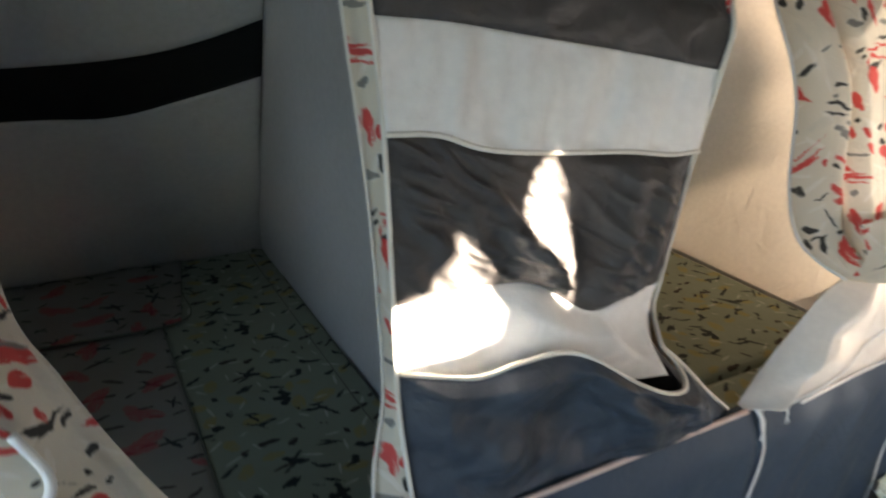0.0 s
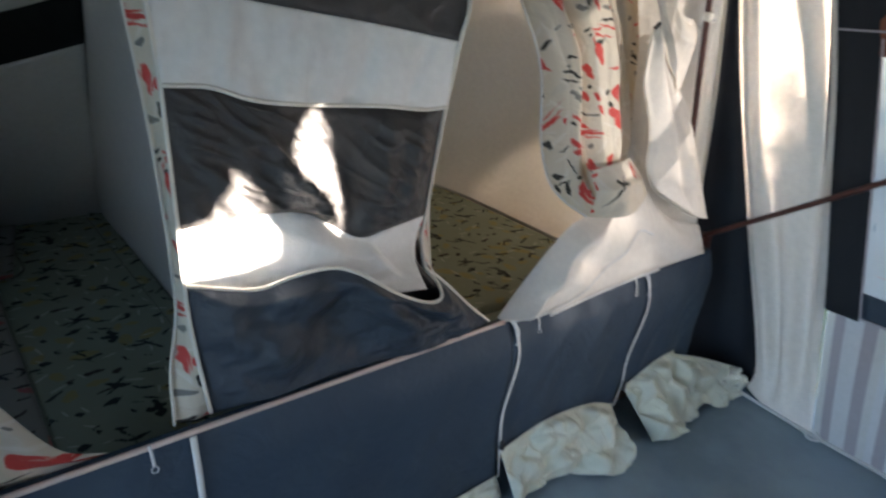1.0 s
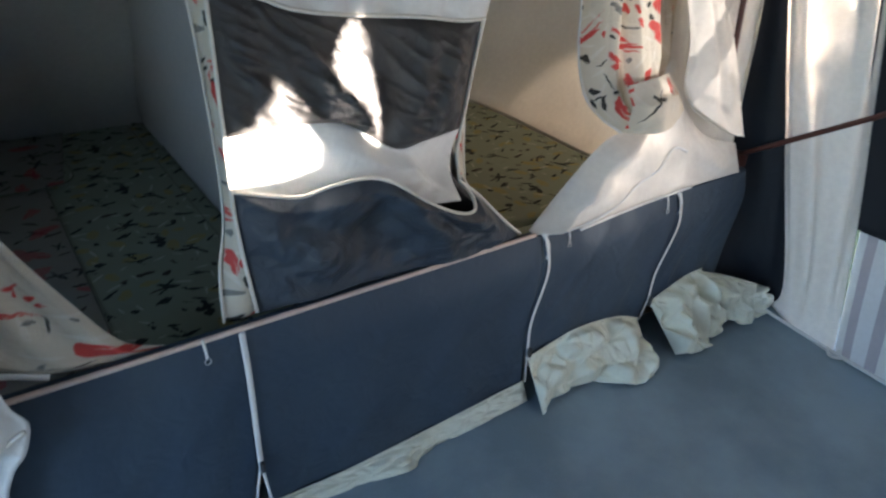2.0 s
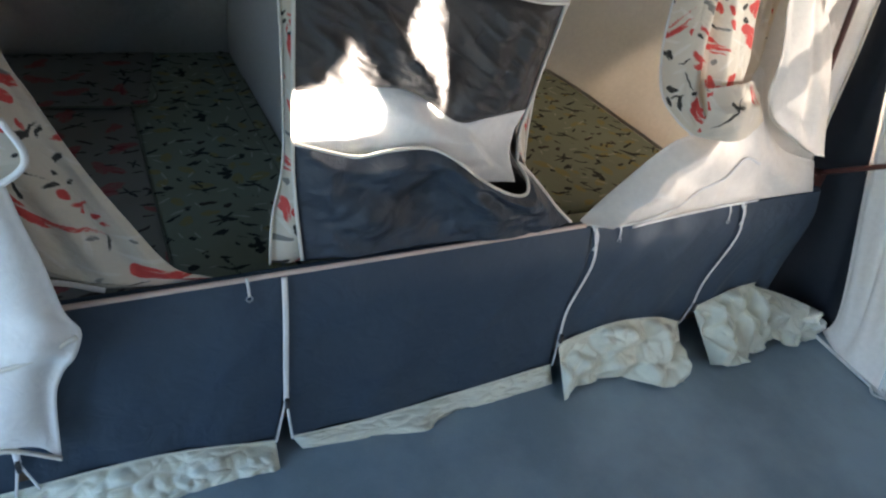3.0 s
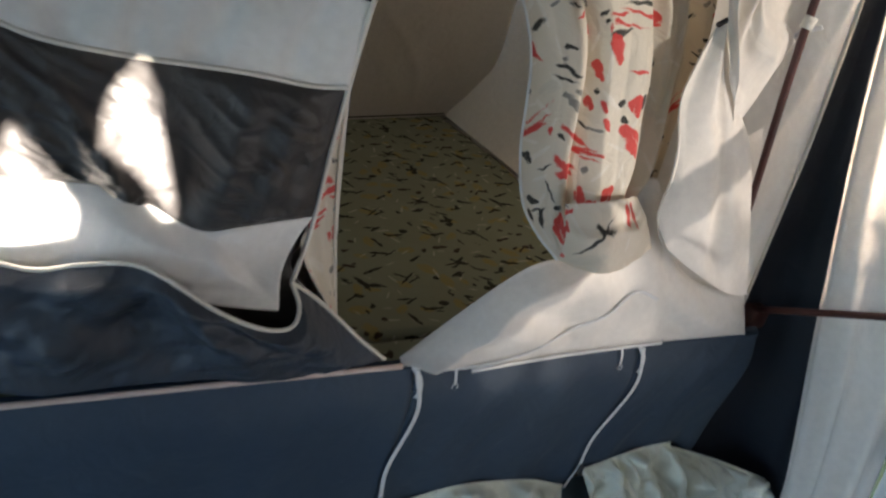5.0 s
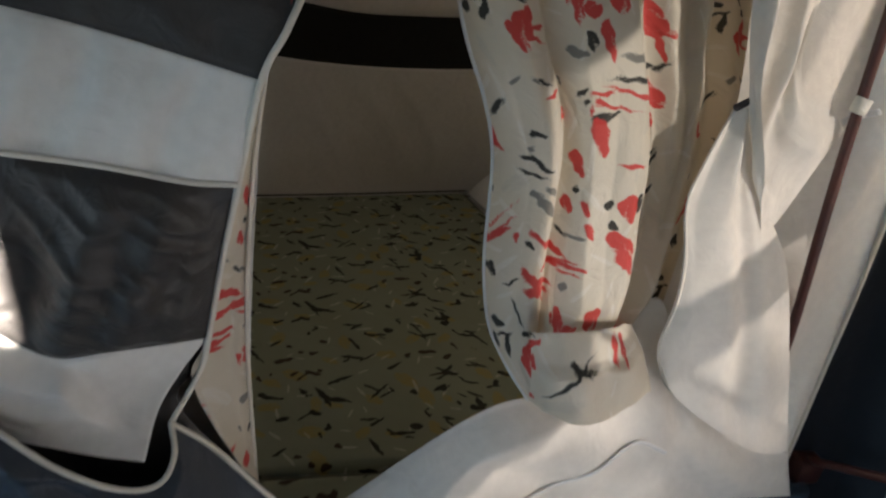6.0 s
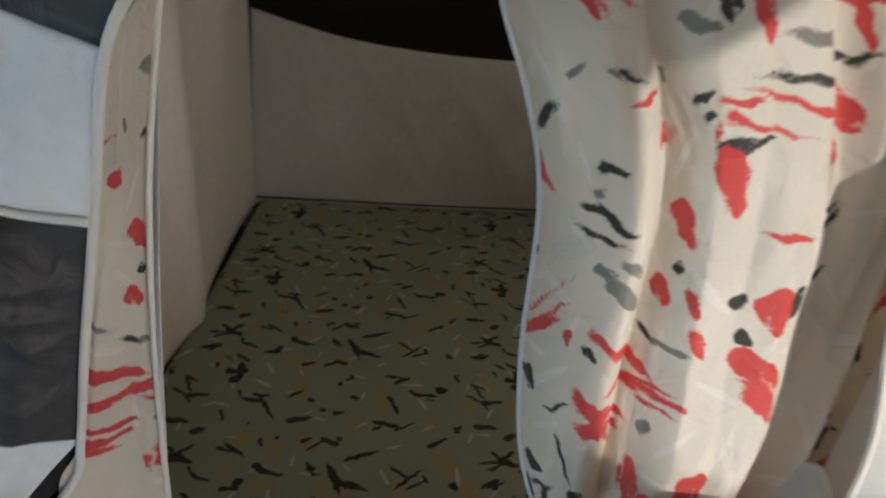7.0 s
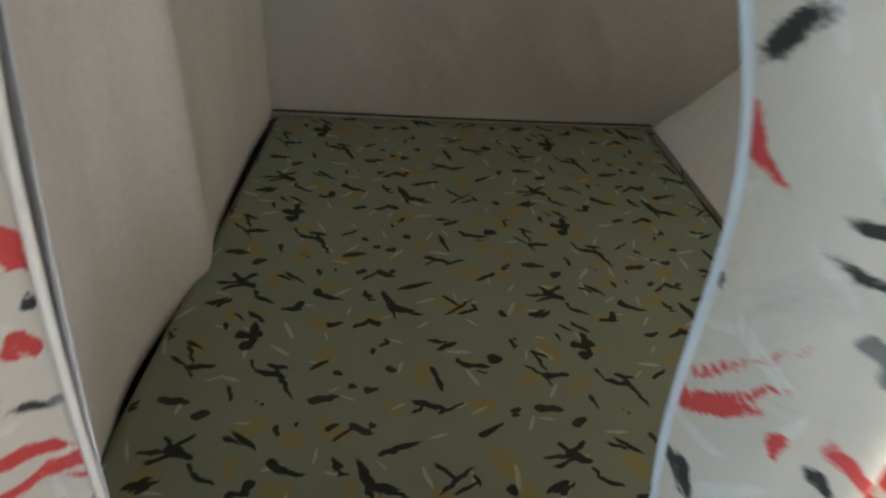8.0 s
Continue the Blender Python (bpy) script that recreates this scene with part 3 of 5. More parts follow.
SUN_PATCH_C = [(1.35, 0.19, 1.50), (1.375, 0.19, 1.52), (1.405, 0.09, 1.26), (1.432, 0.0, 1.03), (1.41, 0.0, 1.02), (1.375, 0.09, 1.26)]
holed_wall("wall_front_west", [(-2.6, FRONT_Y, -0.02), (0.7, FRONT_Y, -0.02), (0.7, FRONT_Y, 2.75), (-2.6, FRONT_Y, 2.75)], [], white, "white canvas awning front")
holed_wall("wall_front", [(0.7, FRONT_Y, -0.02), (2.62, FRONT_Y, -0.02), (2.62, FRONT_Y, 2.75), (0.7, FRONT_Y, 2.75)],
           [[sunward(lean(x, z, -0.03)) for x, z in SUN_PATCH_A], [sunward(lean(x, z, -0.02)) for x, z in SUN_PATCH_B], [sunward(p) for p in SUN_PATCH_C]],
           front_thin, "unseen thin awning front, holes cut to cast the sun patches")
# Unseen wall; the opening is made up to let blue daylight in.
holed_wall("wall_west", [(-2.6, FRONT_Y, -0.02), (-2.6, 0.1, -0.02), (-2.6, 0.1, 2.75), (-2.6, FRONT_Y, 2.75)],
           [[(-2.6, -2.2, 0.25), (-2.6, -0.4, 0.25), (-2.6, -0.4, 2.05), (-2.6, -2.2, 2.05)]], white, "unseen white canvas awning side with an opening added for daylight")
bm = drape([(-2.62, FRONT_Y - 0.02, 2.75), (2.64, FRONT_Y - 0.02, 2.75)], [(-2.62, 2.5, 2.72), (2.64, 2.5, 2.72)], nu=30, nv=30,
           fold=lambda u, v: 0.06 * math.sin(math.pi * u) * math.sin(math.pi * v), thick=0.01, out=(0, 0, -1))
tagged(part("ceiling", bm, roof_mat), "grey canvas tent roof", "ceiling", kind="structure")
# Unseen shell added behind the bedrooms to keep them dark.
tagged(part("wall_back", box(-2.62, 2.46, -0.02, 2.2, 2.5, 2.74), roof_mat, smooth=False), "unseen grey canvas outer back wall that blocks daylight", "wall", kind="structure")
tagged(part("wall_back_west", box(-2.62, 0.12, -0.02, -2.58, 2.45, 2.74), roof_mat, smooth=False), "unseen grey canvas outer side wall that blocks daylight", "wall", kind="structure")
# dark outer front above the pocket panel and beside the left bedroom
bm = drape([(-2.58, 0.36, 2.72), (2.3, 0.36, 2.72)], [(-2.58, 0.26, 1.98), (2.3, 0.26, 1.98)], nu=30, nv=10, thick=0.004)
tagged(part("wall_inner_top", bm, charcoal), "charcoal canvas above the bedroom doors", "wall", kind="structure")
bm = drape([(-2.58, 0.26, 1.98), (-1.2, 0.26, 1.98)], [(-2.58, 0.02, 0.0), (-1.2, 0.02, 0.0)], nu=20, nv=20, thick=0.004)
tagged(part("wall_inner_west", bm, white), "white canvas inner wall beside the bedroom", "wall", kind="structure")

# east awning wall: dark strip, white strip, dark window surround, striped base
EX = 2.34


def east(y, z, dx=0.0):
    return (EX + dx, y, z)


OUTE = (-1, 0, 0)
wall_e = tagged(new("wall_east"), "awning side wall of navy, white and striped canvas", "wall", kind="structure")
fall = lambda amp, k, seed: (lambda u, v: amp * (math.sin(u * k + 2.2 * nz(u * 3, v * 1.5, seed)) + 0.8 * nz(u * 9, v * 2.2, seed)))
part("dark_strip", drape([(2.26, 0.34, 2.72), east(0.39, 2.72, 0.01)], [(1.95, 0.12, -0.02), (2.3, 0.06, -0.02), east(-0.10, -0.02, 0.13), east(-0.25, -0.02, 0.1)],
     [(2.26, 0.34, 2.72), (2.22, 0.2, 1.6), (2.2, 0.14, 1.0), (2.14, 0.10, 0.6), (2.0, 0.1, 0.3), (1.95, 0.12, -0.02)], [east(0.39, 2.72, 0.01), east(0.13, 1.53, 0.01), east(-0.10, 0.78, 0.01), east(-0.25, 0.2, 0.04), east(-0.25, -0.02, 0.1)],
     nu=40, nv=60, fold=fall(0.008, 6, 2), out=OUTE), navy_shaded, wall_e)
part("white_strip", drape([east(0.42, 2.6, -0.005), east(0.1, 2.6, -0.005)], [east(-0.2, -0.01, 0.08), east(-0.56, -0.01, -0.03)],
     [east(0.42, 2.6, -0.005), east(0.17, 1.53, -0.005), east(-0.06, 0.78, -0.01), east(-0.25, 0.2, -0.01), east(-0.2, -0.01, 0.08)],
     [east(0.1, 2.6, -0.005), east(-0.21, 1.57, -0.005), east(-0.355, 0.96, -0.005), east(-0.45, 0.545, -0.01), east(-0.56, -0.01, -0.03)],
     nu=60, nv=80, fold=lambda u, v: 0.02 * hem(u, v, 0.12) * (math.sin(u * 13 + 3 * nz(u * 2, v * 2, 4)) + 1.3 * nz(u * 5, v * 2.5, 5)) + 0.03 * smooth01((v - 0.75) * 4) * math.sin(math.pi * u),
     out=OUTE), strip_thin, wall_e, "white canvas strip hanging in soft folds")
part("dark_surround", drape([east(0.13, 2.72), east(-0.1, 2.72)], [east(-0.42, 0.54), east(-0.575, 0.54)],
     [east(0.13, 2.72), east(-0.18, 1.57), east(-0.325, 0.96), east(-0.42, 0.54)], [east(-0.1, 2.72), east(-0.368, 1.554), east(-0.49, 0.999), east(-0.575, 0.54)],
     nu=14, nv=60, fold=fall(0.004, 5, 9), out=OUTE), navy_shaded, wall_e)
part("dark_sill", drape([east(-0.557, 0.658), east(-2.5, 0.67)], [east(-0.575, 0.555), east(-2.5, 0.57)], nu=40, nv=6, fold=fall(0.003, 9, 19), out=OUTE), navy, wall_e)
# Net added in the wall head so filtered sun reaches flaps and curtain.
SUN_NET_LOW = [east(-0.345, 1.612, 0.004), east(-1.56, 1.632, 0.002)]
SUN_NET_TOP = [east(-0.2, 2.25, 0.004), east(-1.56, 2.22, 0.002)]
part("dark_head", drape([east(-0.09, 2.72, 0.004), east(-1.56, 2.72, 0.002)], SUN_NET_TOP, nu=30, nv=12, out=OUTE), navy, wall_e)
part("dark_head", drape([east(-1.56, 2.72, 0.002), east(-2.55, 2.72)], [east(-1.56, 1.60, 0.002), east(-2.55, 1.62)], nu=20, nv=20, out=OUTE), navy, wall_e)
part("sun_net", drape(SUN_NET_TOP, SUN_NET_LOW, nu=30, nv=14, thick=0, out=OUTE), sun_net_mat, wall_e, "black net added in the wall head to let sun onto the flaps")
# striped base, each stripe its own strip of cloth
ys = [-0.56]
widths = [0.03, 0.035, 0.06, 0.045, 0.03, 0.03, 0.045, 0.06, 0.05, 0.03, 0.03, 0.05]
k = 0
while ys[-1] > -2.46:
    ys.append(ys[-1] - widths[k % len(widths)])
    k += 1
stripe_mats = [tape, lilac, pale, lilac, tape, pale, lilac, pale, lilac, tape, pale, lilac]
for k, (a, b) in enumerate(zip(ys, ys[1:])):
    wav = lambda q: 0.008 * math.sin(q * 9)
    shear = lambda q: q + 0.12 * max(0.0, 1 + (q + 0.56) / 0.7)
    part("stripe", drape([east(shear(a), 0.6, wav(a) + 0.02), east(shear(b), 0.6, wav(b) + 0.02)], [east(a, -0.01, wav(a) - 0.03), east(b, -0.01, wav(b) - 0.03)],
         nu=4, nv=24, fold=lambda u, v, a=a, b=b: 0.01 * math.sin(math.pi * v) * (1 + nz((a + (b - a) * u) * 4, v * 3, 2)), thick=0, out=OUTE), stripe_mats[k % 12], wall_e)
part("binding", tube([east(-0.575, 0.557, -0.006), east(-1.5, 0.565, -0.01), east(-2.5, 0.57, -0.006)], 0.005), lilac, wall_e)
part("binding", tube([east(-0.368, 1.56, -0.006), east(-0.49, 0.999, -0.006), east(-0.562, 0.64, -0.006), east(-0.58, 0.56, -0.006)], 0.004), lilac, wall_e)
part("binding", tube([east(-0.21, 1.575, -0.006), east(-0.8, 1.6, -0.006), east(-2.4, 1.63, -0.006)], 0.004), lilac, wall_e)
part("ground_cord", tube([east(-0.2, 0.012, -0.005), east(-0.56, 0.012, -0.035), east(-1.1, 0.012, -0.04), east(-2.5, 0.012, -0.03)], 0.008), tape, wall_e)
win = tagged(new("window_1"), "awning window hung with a pale blue printed curtain", "window", kind="structure")
part("window_curtain", drape([east(-0.325, 1.53, 0.02), east(-2.58, 1.545, 0.02)], [east(-0.53, 0.63, 0.02), east(-2.58, 0.63, 0.02)],
     nu=60, nv=20, fold=fall(0.01, 60, 4), thick=0, out=OUTE), window_print, win)

# Band added to stop sun at the window top; red stands for brick.
part("gap_band", drape([east(-0.31, 1.645, 0.008), east(-2.58, 1.667, 0.008)], [east(-0.36, 1.50, 0.003), east(-2.58, 1.515, 0.003)],
     nu=60, nv=6, fold=fall(0.004, 60, 4), thick=0.002, out=OUTE), gap_band_mat, win, "brick-red band closing the gap above the curtain, standing for brick outside")

# ---- inner tent walls of the two bedrooms ----
part_l = drape([(0.20, 0.28, 2.0), (0.17, 1.16, 2.0)], [(0.29, 0.1, 0.44), (0.28, 2.1, 0.44)],
               [(0.20, 0.28, 2.0), (0.25, 0.19, 1.2), (0.29, 0.1, 0.44)], [(0.17, 1.16, 2.0), (0.2, 1.56, 1.34), (0.25, 1.96, 0.7), (0.28, 2.1, 0.44)],
               nu=50, nv=40, fold=lambda u, v: 0.012 * nz(u * 3, v * 2, 1) + 0.004 * nz(u * 9, v * 5, 2), out=(-1, 0, 0))
tagged(part("wall_partition_1", part_l, shaded_white), "white cotton partition of the bedroom, colour darkened for shade", "wall", kind="structure")
DY = lambda z: 2.1 - 0.62 * (z - 0.475)


def back_left(x, z):
    return (x, DY(z), z)


wall_bl = tagged(new("wall_bedroom_back_1"), "white cotton back wall darkened for shade, with a black net band", "wall", kind="structure")
foldb = lambda u, v: 0.045 * math.sin(math.pi * v) * (nz(u * 4 + v * 3, v * 1.2, 3) + 0.5 * (0.5 - abs(nz(u * 9 + v * 5, v * 2, 6))))
XL = -1.32
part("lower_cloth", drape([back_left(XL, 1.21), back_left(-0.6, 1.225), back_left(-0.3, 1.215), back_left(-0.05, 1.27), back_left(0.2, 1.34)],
     [back_left(XL, 0.45), back_left(0.28, 0.45)], nu=60, nv=40, fold=foldb), shaded_white, wall_bl)
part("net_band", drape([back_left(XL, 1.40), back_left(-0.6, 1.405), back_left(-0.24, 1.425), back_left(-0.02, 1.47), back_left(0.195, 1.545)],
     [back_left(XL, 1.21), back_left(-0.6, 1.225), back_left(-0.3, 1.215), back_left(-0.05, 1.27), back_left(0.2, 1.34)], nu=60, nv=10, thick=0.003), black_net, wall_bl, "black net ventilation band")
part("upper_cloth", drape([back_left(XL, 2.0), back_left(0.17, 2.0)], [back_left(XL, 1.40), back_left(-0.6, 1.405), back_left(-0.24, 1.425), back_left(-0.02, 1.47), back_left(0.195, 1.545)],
     nu=60, nv=20, fold=lambda u, v: 0.015 * hem(u, v, 0.2) * nz(u * 5, v * 2, 4)), shaded_white, wall_bl)
tagged(part("wall_bedroom_west", drape([(XL, 0.2, 2.0), (XL, 1.2, 2.0)], [(XL, 0.05, 0.44), (XL, 2.1, 0.44)], nu=20, nv=20, out=(1, 0, 0)), shaded_white), "white cotton side wall of the bedroom, colour darkened for shade", "wall", kind="structure")
# Roof out of view; its grey is chosen to lessen bounce in the bedrooms.
tagged(part("bedroom_ceiling", drape([(XL, 0.27, 2.0), (2.2, 0.27, 2.0)], [(XL, 2.1, 2.02), (2.2, 2.1, 2.02)], nu=20, nv=12, thick=0.003, out=(0, 0, -1)), roof_mat), "unseen bedroom roof, grey to cut bounced light", "ceiling", kind="structure")

# right bedroom
bm = drape([(0.90, 0.30, 2.0), (0.66, 0.5, 2.0), (0.58, 0.9, 2.0), (0.56, 1.8, 2.0)], [(0.87, 0.2, 0.45), (0.66, 0.38, 0.45), (0.575, 0.72, 0.45), (0.572, 0.93, 0.45), (0.60, 1.1, 0.45), (0.615, 1.17, 0.45), (0.578, 1.36, 0.45), (0.56, 1.75, 0.45), (0.565, 2.0, 0.45)],
           [(0.90, 0.30, 2.0), (0.865, 0.245, 1.2), (0.87, 0.2, 0.45)], [(0.56, 1.8, 2.0), (0.55, 1.95, 1.2), (0.565, 2.0, 0.45)],
           nu=70, nv=40, fold=lambda u, v: hem(u, v, 0.1) * (0.02 * nz(u * 5, v * 1.6, 11) + 0.012 * math.sin(u * 9) + 0.035 * math.exp(-((u - 0.52 - 0.04 * v) / 0.05) ** 2) + 0.01 * nz(u * 14, v * 2.5, 17)), out=(1, -0.3, 0))
tagged(part("wall_partition_2", bm, white), "white cotton partition of the bedroom", "wall", kind="structure")
DR = lambda z: 2.12 - 0.2 * (z - 0.475)


def back_right(x, z):
    return (x, DR(z), z)


wall_br = tagged(new("wall_bedroom_back_2"), "white cotton back wall with a black net band", "wall", kind="structure")
lowc = [back_right(0.55, 1.21), back_right(0.86, 1.15), back_right(1.2, 1.135), back_right(1.6, 1.155), back_right(2.1, 1.21)]
upc = [back_right(0.55, 1.47), back_right(0.76, 1.415), back_right(1.18, 1.362), back_right(1.5, 1.375), back_right(2.1, 1.43)]
part("lower_cloth", drape(lowc, [(0.55, 2.0, 0.455), (1.24, 2.125, 0.455), (1.95, 2.255, 0.455)], right=[back_right(2.1, 1.21), (2.1, 2.1, 0.8), (1.95, 2.255, 0.455)], nu=110, nv=50, fold=lambda u, v: -0.05 * (1 - (1 - v) ** 2) * math.sin(math.pi * u) ** 0.4 * math.sin(math.pi * v) ** 0.5 + math.sin(math.pi * v) * (0.035 * nz(u * 5 + v * 1.5, v * 1.3, 21) + 0.022 * (0.5 - abs(nz(u * 9 - v * 2.5, v * 1.2, 24))))), shaded_white, wall_br)
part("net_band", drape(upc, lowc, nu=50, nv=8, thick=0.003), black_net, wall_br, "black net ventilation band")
part("upper_cloth", drape([back_right(0.55, 2.0), back_right(2.1, 2.0)], upc, nu=50, nv=12, fold=lambda u, v: 0.01 * nz(u * 6, v * 2, 22) * hem(u, v)), shaded_white, wall_br)
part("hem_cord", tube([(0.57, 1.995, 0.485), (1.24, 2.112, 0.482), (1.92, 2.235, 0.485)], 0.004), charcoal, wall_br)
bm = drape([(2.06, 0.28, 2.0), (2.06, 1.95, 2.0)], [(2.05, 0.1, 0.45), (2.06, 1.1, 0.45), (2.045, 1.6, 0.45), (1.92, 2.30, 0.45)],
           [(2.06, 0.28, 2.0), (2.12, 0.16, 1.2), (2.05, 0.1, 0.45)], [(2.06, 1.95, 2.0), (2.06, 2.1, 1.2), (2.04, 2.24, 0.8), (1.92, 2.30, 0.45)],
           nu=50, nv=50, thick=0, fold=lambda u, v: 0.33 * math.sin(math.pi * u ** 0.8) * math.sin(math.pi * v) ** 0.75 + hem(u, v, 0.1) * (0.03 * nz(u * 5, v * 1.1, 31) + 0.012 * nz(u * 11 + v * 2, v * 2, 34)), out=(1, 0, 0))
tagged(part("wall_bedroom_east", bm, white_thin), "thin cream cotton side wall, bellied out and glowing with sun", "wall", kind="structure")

# Strips added below the walls to close gaps where sun leaks in.
tagged(part("light_stop_east", drape([(2.055, 0.09, 0.47), (2.065, 1.1, 0.47), (2.055, 1.55, 0.47), (1.93, 2.26, 0.47)], [(2.06, 0.09, 0.3), (2.07, 1.1, 0.3), (2.06, 1.55, 0.3), (1.94, 2.26, 0.3)], nu=40, nv=4, out=(-1, 0, 0)), shaded_white), "cotton strip added beside the mattress to stop light leaks", "wall", kind="structure")
tagged(part("light_stop_back", drape([(0.5, 1.995, 0.48), (1.24, 2.13, 0.48), (2.0, 2.27, 0.48)], [(0.5, 2.0, 0.3), (1.24, 2.135, 0.3), (2.0, 2.275, 0.3)], nu=30, nv=4), shaded_white), "cotton strip added behind the mattress to stop light leaks", "wall", kind="structure")

# ---- beds ----
base = thing("bed_base", "plywood trailer bed base hidden behind the skirt", "bed base")
part("deck", box(-1.3, 0.03, 0.3, 2.2, 2.28, 0.345, 0.006), board, base)
# Board added behind the skirt to block light, so zip gaps look black.
part("light_block", box(-1.3, 0.055, -0.002, 2.12, 0.075, 0.3, 0.004), board, base)
for x in (-1.2, 0.43, 2.1):
    for y in (0.12, 2.0):
        part("leg", box(x - 0.03, y - 0.03, -0.004, x + 0.03, y + 0.03, 0.3, 0.004), board, base)


def skew(x, y):
    """Shears the bed to fit the camera's view: its far end runs back to the east and narrows."""
    f = np.clip((y - 0.35) / 1.75, 0, 1.1)
    return x - 0.14 * np.clip((y - 1.45) / 0.68, 0, 1.1) * np.clip((x - 0.58) / 1.46, 0, 1), y + 0.165 * f * (x - 1.19)


def mattress(x0, y0, x1, y1, z, material, label, round_=0.035, waves=0.006, z0=0.345, step=0.0, view_sheared=False):
    """A foam block in a fitted cover that rolls over its edges; step is the weave of a printed cover."""
    th = tagged(new("mattress"), label, "mattress")
    bend = (lambda x, y: skew(x, y)) if view_sheared else (lambda x, y: (x, y))
    quarter = round_ * math.pi / 2
    drop = quarter + (z - z0 - round_)
    cell = step or 0.02
    xs = np.linspace(x0 + round_ - drop, x1 - round_ + drop, int((x1 - x0) / cell) + 20)
    ys = np.linspace(y0 + round_ - drop, y1 - round_ + drop, int((y1 - y0) / cell) + 20)
    gx, gy = (g.ravel() for g in np.meshgrid(xs, ys))
    cx, cy = np.clip(gx, x0 + round_, x1 - round_), np.clip(gy, y0 + round_, y1 - round_)
    ex, ey = gx - cx, gy - cy
    far = np.minimum(np.hypot(ex, ey), drop)
    turn = np.minimum(far, quarter) / round_
    n = np.maximum(np.hypot(ex, ey), 1e-9)
    px, py = bend(cx + ex / n * round_ * np.sin(turn), cy + ey / n * round_ * np.sin(turn))
    pz = z - round_ * (1 - np.cos(turn)) - (far - np.minimum(far, quarter))
    top = turn < 0.5
    pz[top] += [waves * nz(a * 3, b * 3, 9) for a, b in zip(px[top], py[top])]
    nx, ny = len(xs), len(ys)
    k = (np.arange(ny - 1)[:, None] * nx + np.arange(nx - 1)).ravel()
    me = bpy.data.meshes.new("cover")
    me.from_pydata(np.stack([px, py, pz], 1).tolist(), [], np.stack([k, k + 1, k + 1 + nx, k + nx], 1).tolist())
    me.polygons.foreach_set("use_smooth", [True] * len(me.polygons))
    flat = np.stack(bend(gx, gy), 1)
    corner = np.empty(len(me.loops), np.int32)
    me.loops.foreach_get("vertex_index", corner)
    me.uv_layers.new(name="UVMap").data.foreach_set("uv", flat[corner].astype(np.float32).ravel())
    me.materials.append(material)
    cover = new("cover", me)
    cover.parent = th
    if step:
        print_on(cover, flat, BED_MARKS, BED_REPEAT)
    for zz in (z - round_ * 0.5, z0 + round_ * 0.5):
        m = round_ * 0.25
        ring = [(x0 + m, y0 + 0.02), (x0 + m, y1 - 0.02), (x1 - m, y1 - 0.02), (x1 - m, y1 * 0.8 + y0 * 0.2), (x1 - m, y1 * 0.62 + y0 * 0.38), (x1 - m, y0 + 0.02)]
        part("piping", tube([(*map(float, bend(*map(np.float64, q))), zz) for q in ring], 0.004, 6, 120), bed_piping, th)
    return th


mattress(0.58, 0.345, 2.045, 2.11, 0.475, bed_print, "green printed foam mattress with black and yellow marks", waves=0.004, step=0.0035, view_sheared=True)
mattress(0.58, 0.05, 2.045, 0.335, 0.468, bed_print, "narrow green printed foam filler cushion", step=0.006)
left_mattress = mattress(-0.245, 0.06, 0.275, 2.09, 0.472, bed_print, "green printed foam mattress in a shaded bedroom", 0.006, step=0.006)
mattress(-1.3, 0.06, -0.247, 2.09, 0.476, red_bed_print, "red-flowered printed foam mattress in a shaded bedroom", 0.006)

part("seam_cord", tube([(0.215, 0.3, 0.474), (0.205, 1.2, 0.475), (0.2, 2.05, 0.474)], 0.0025, 6, 40), bed_piping, left_mattress)
# Thin sheet standing in for a second red bed cushion.
cushion_top = thing("far_cushion_cover", "red-flowered thin cover standing in for the far bed cushion", "bed cover")
part("cloth", drape([(-1.28, 2.06, 0.486), (-0.09, 2.06, 0.486)], [(-1.28, 1.49, 0.486), (-0.185, 1.47, 0.486)], nu=50, nv=30, fold=lambda u, v: 0.006 * (0.4 - abs(nz(u * 7, v * 4, 3))), out=(0, 0, 1), thick=0.004), red_bed_print, cushion_top)

part("hem", tube([(-1.28, 1.492, 0.489), (-0.7, 1.483, 0.489), (-0.187, 1.472, 0.489), (-0.14, 1.75, 0.489), (-0.092, 2.05, 0.489)], 0.004, 6, 60, 0.6), bed_piping, cushion_top)

# ---- the pocket panel between the bedroom doors ----
panel = thing("pocket_panel", "charcoal and white canvas storage panel with sagging pockets", "wall organizer")
c_band = [lean(0.055, 1.635), lean(0.211, 1.621), lean(0.399, 1.592), lean(0.616, 1.559), (0.869, 0.15, 1.514)]
c_white = [lean(0.06, 1.437), lean(0.163, 1.427), lean(0.26, 1.393), lean(0.392, 1.373), lean(0.618, 1.353), lean(0.752, 1.334), (0.836, 0.157, 1.334)]
c_mid = [lean(0.052, 1.115), lean(0.18, 1.115), lean(0.286, 1.115), lean(0.385, 1.095), lean(0.521, 1.01), lean(0.62, 1.015), (0.785, 0.157, 1.01)]
part("top_band", drape([lean(0.03, 2.0), lean(1.0, 2.0)], c_band, [lean(0.03, 2.0), lean(0.045, 1.75), c_band[0]], [lean(1.0, 2.0), lean(0.945, 1.7), (0.91, 0.17, 1.6), c_band[-1]],
     nu=60, nv=30, fold=lambda u, v: hem(u, v) * (crumple(0.02, 6, 5, 1)(u, v))), charcoal, panel, "charcoal canvas top band")
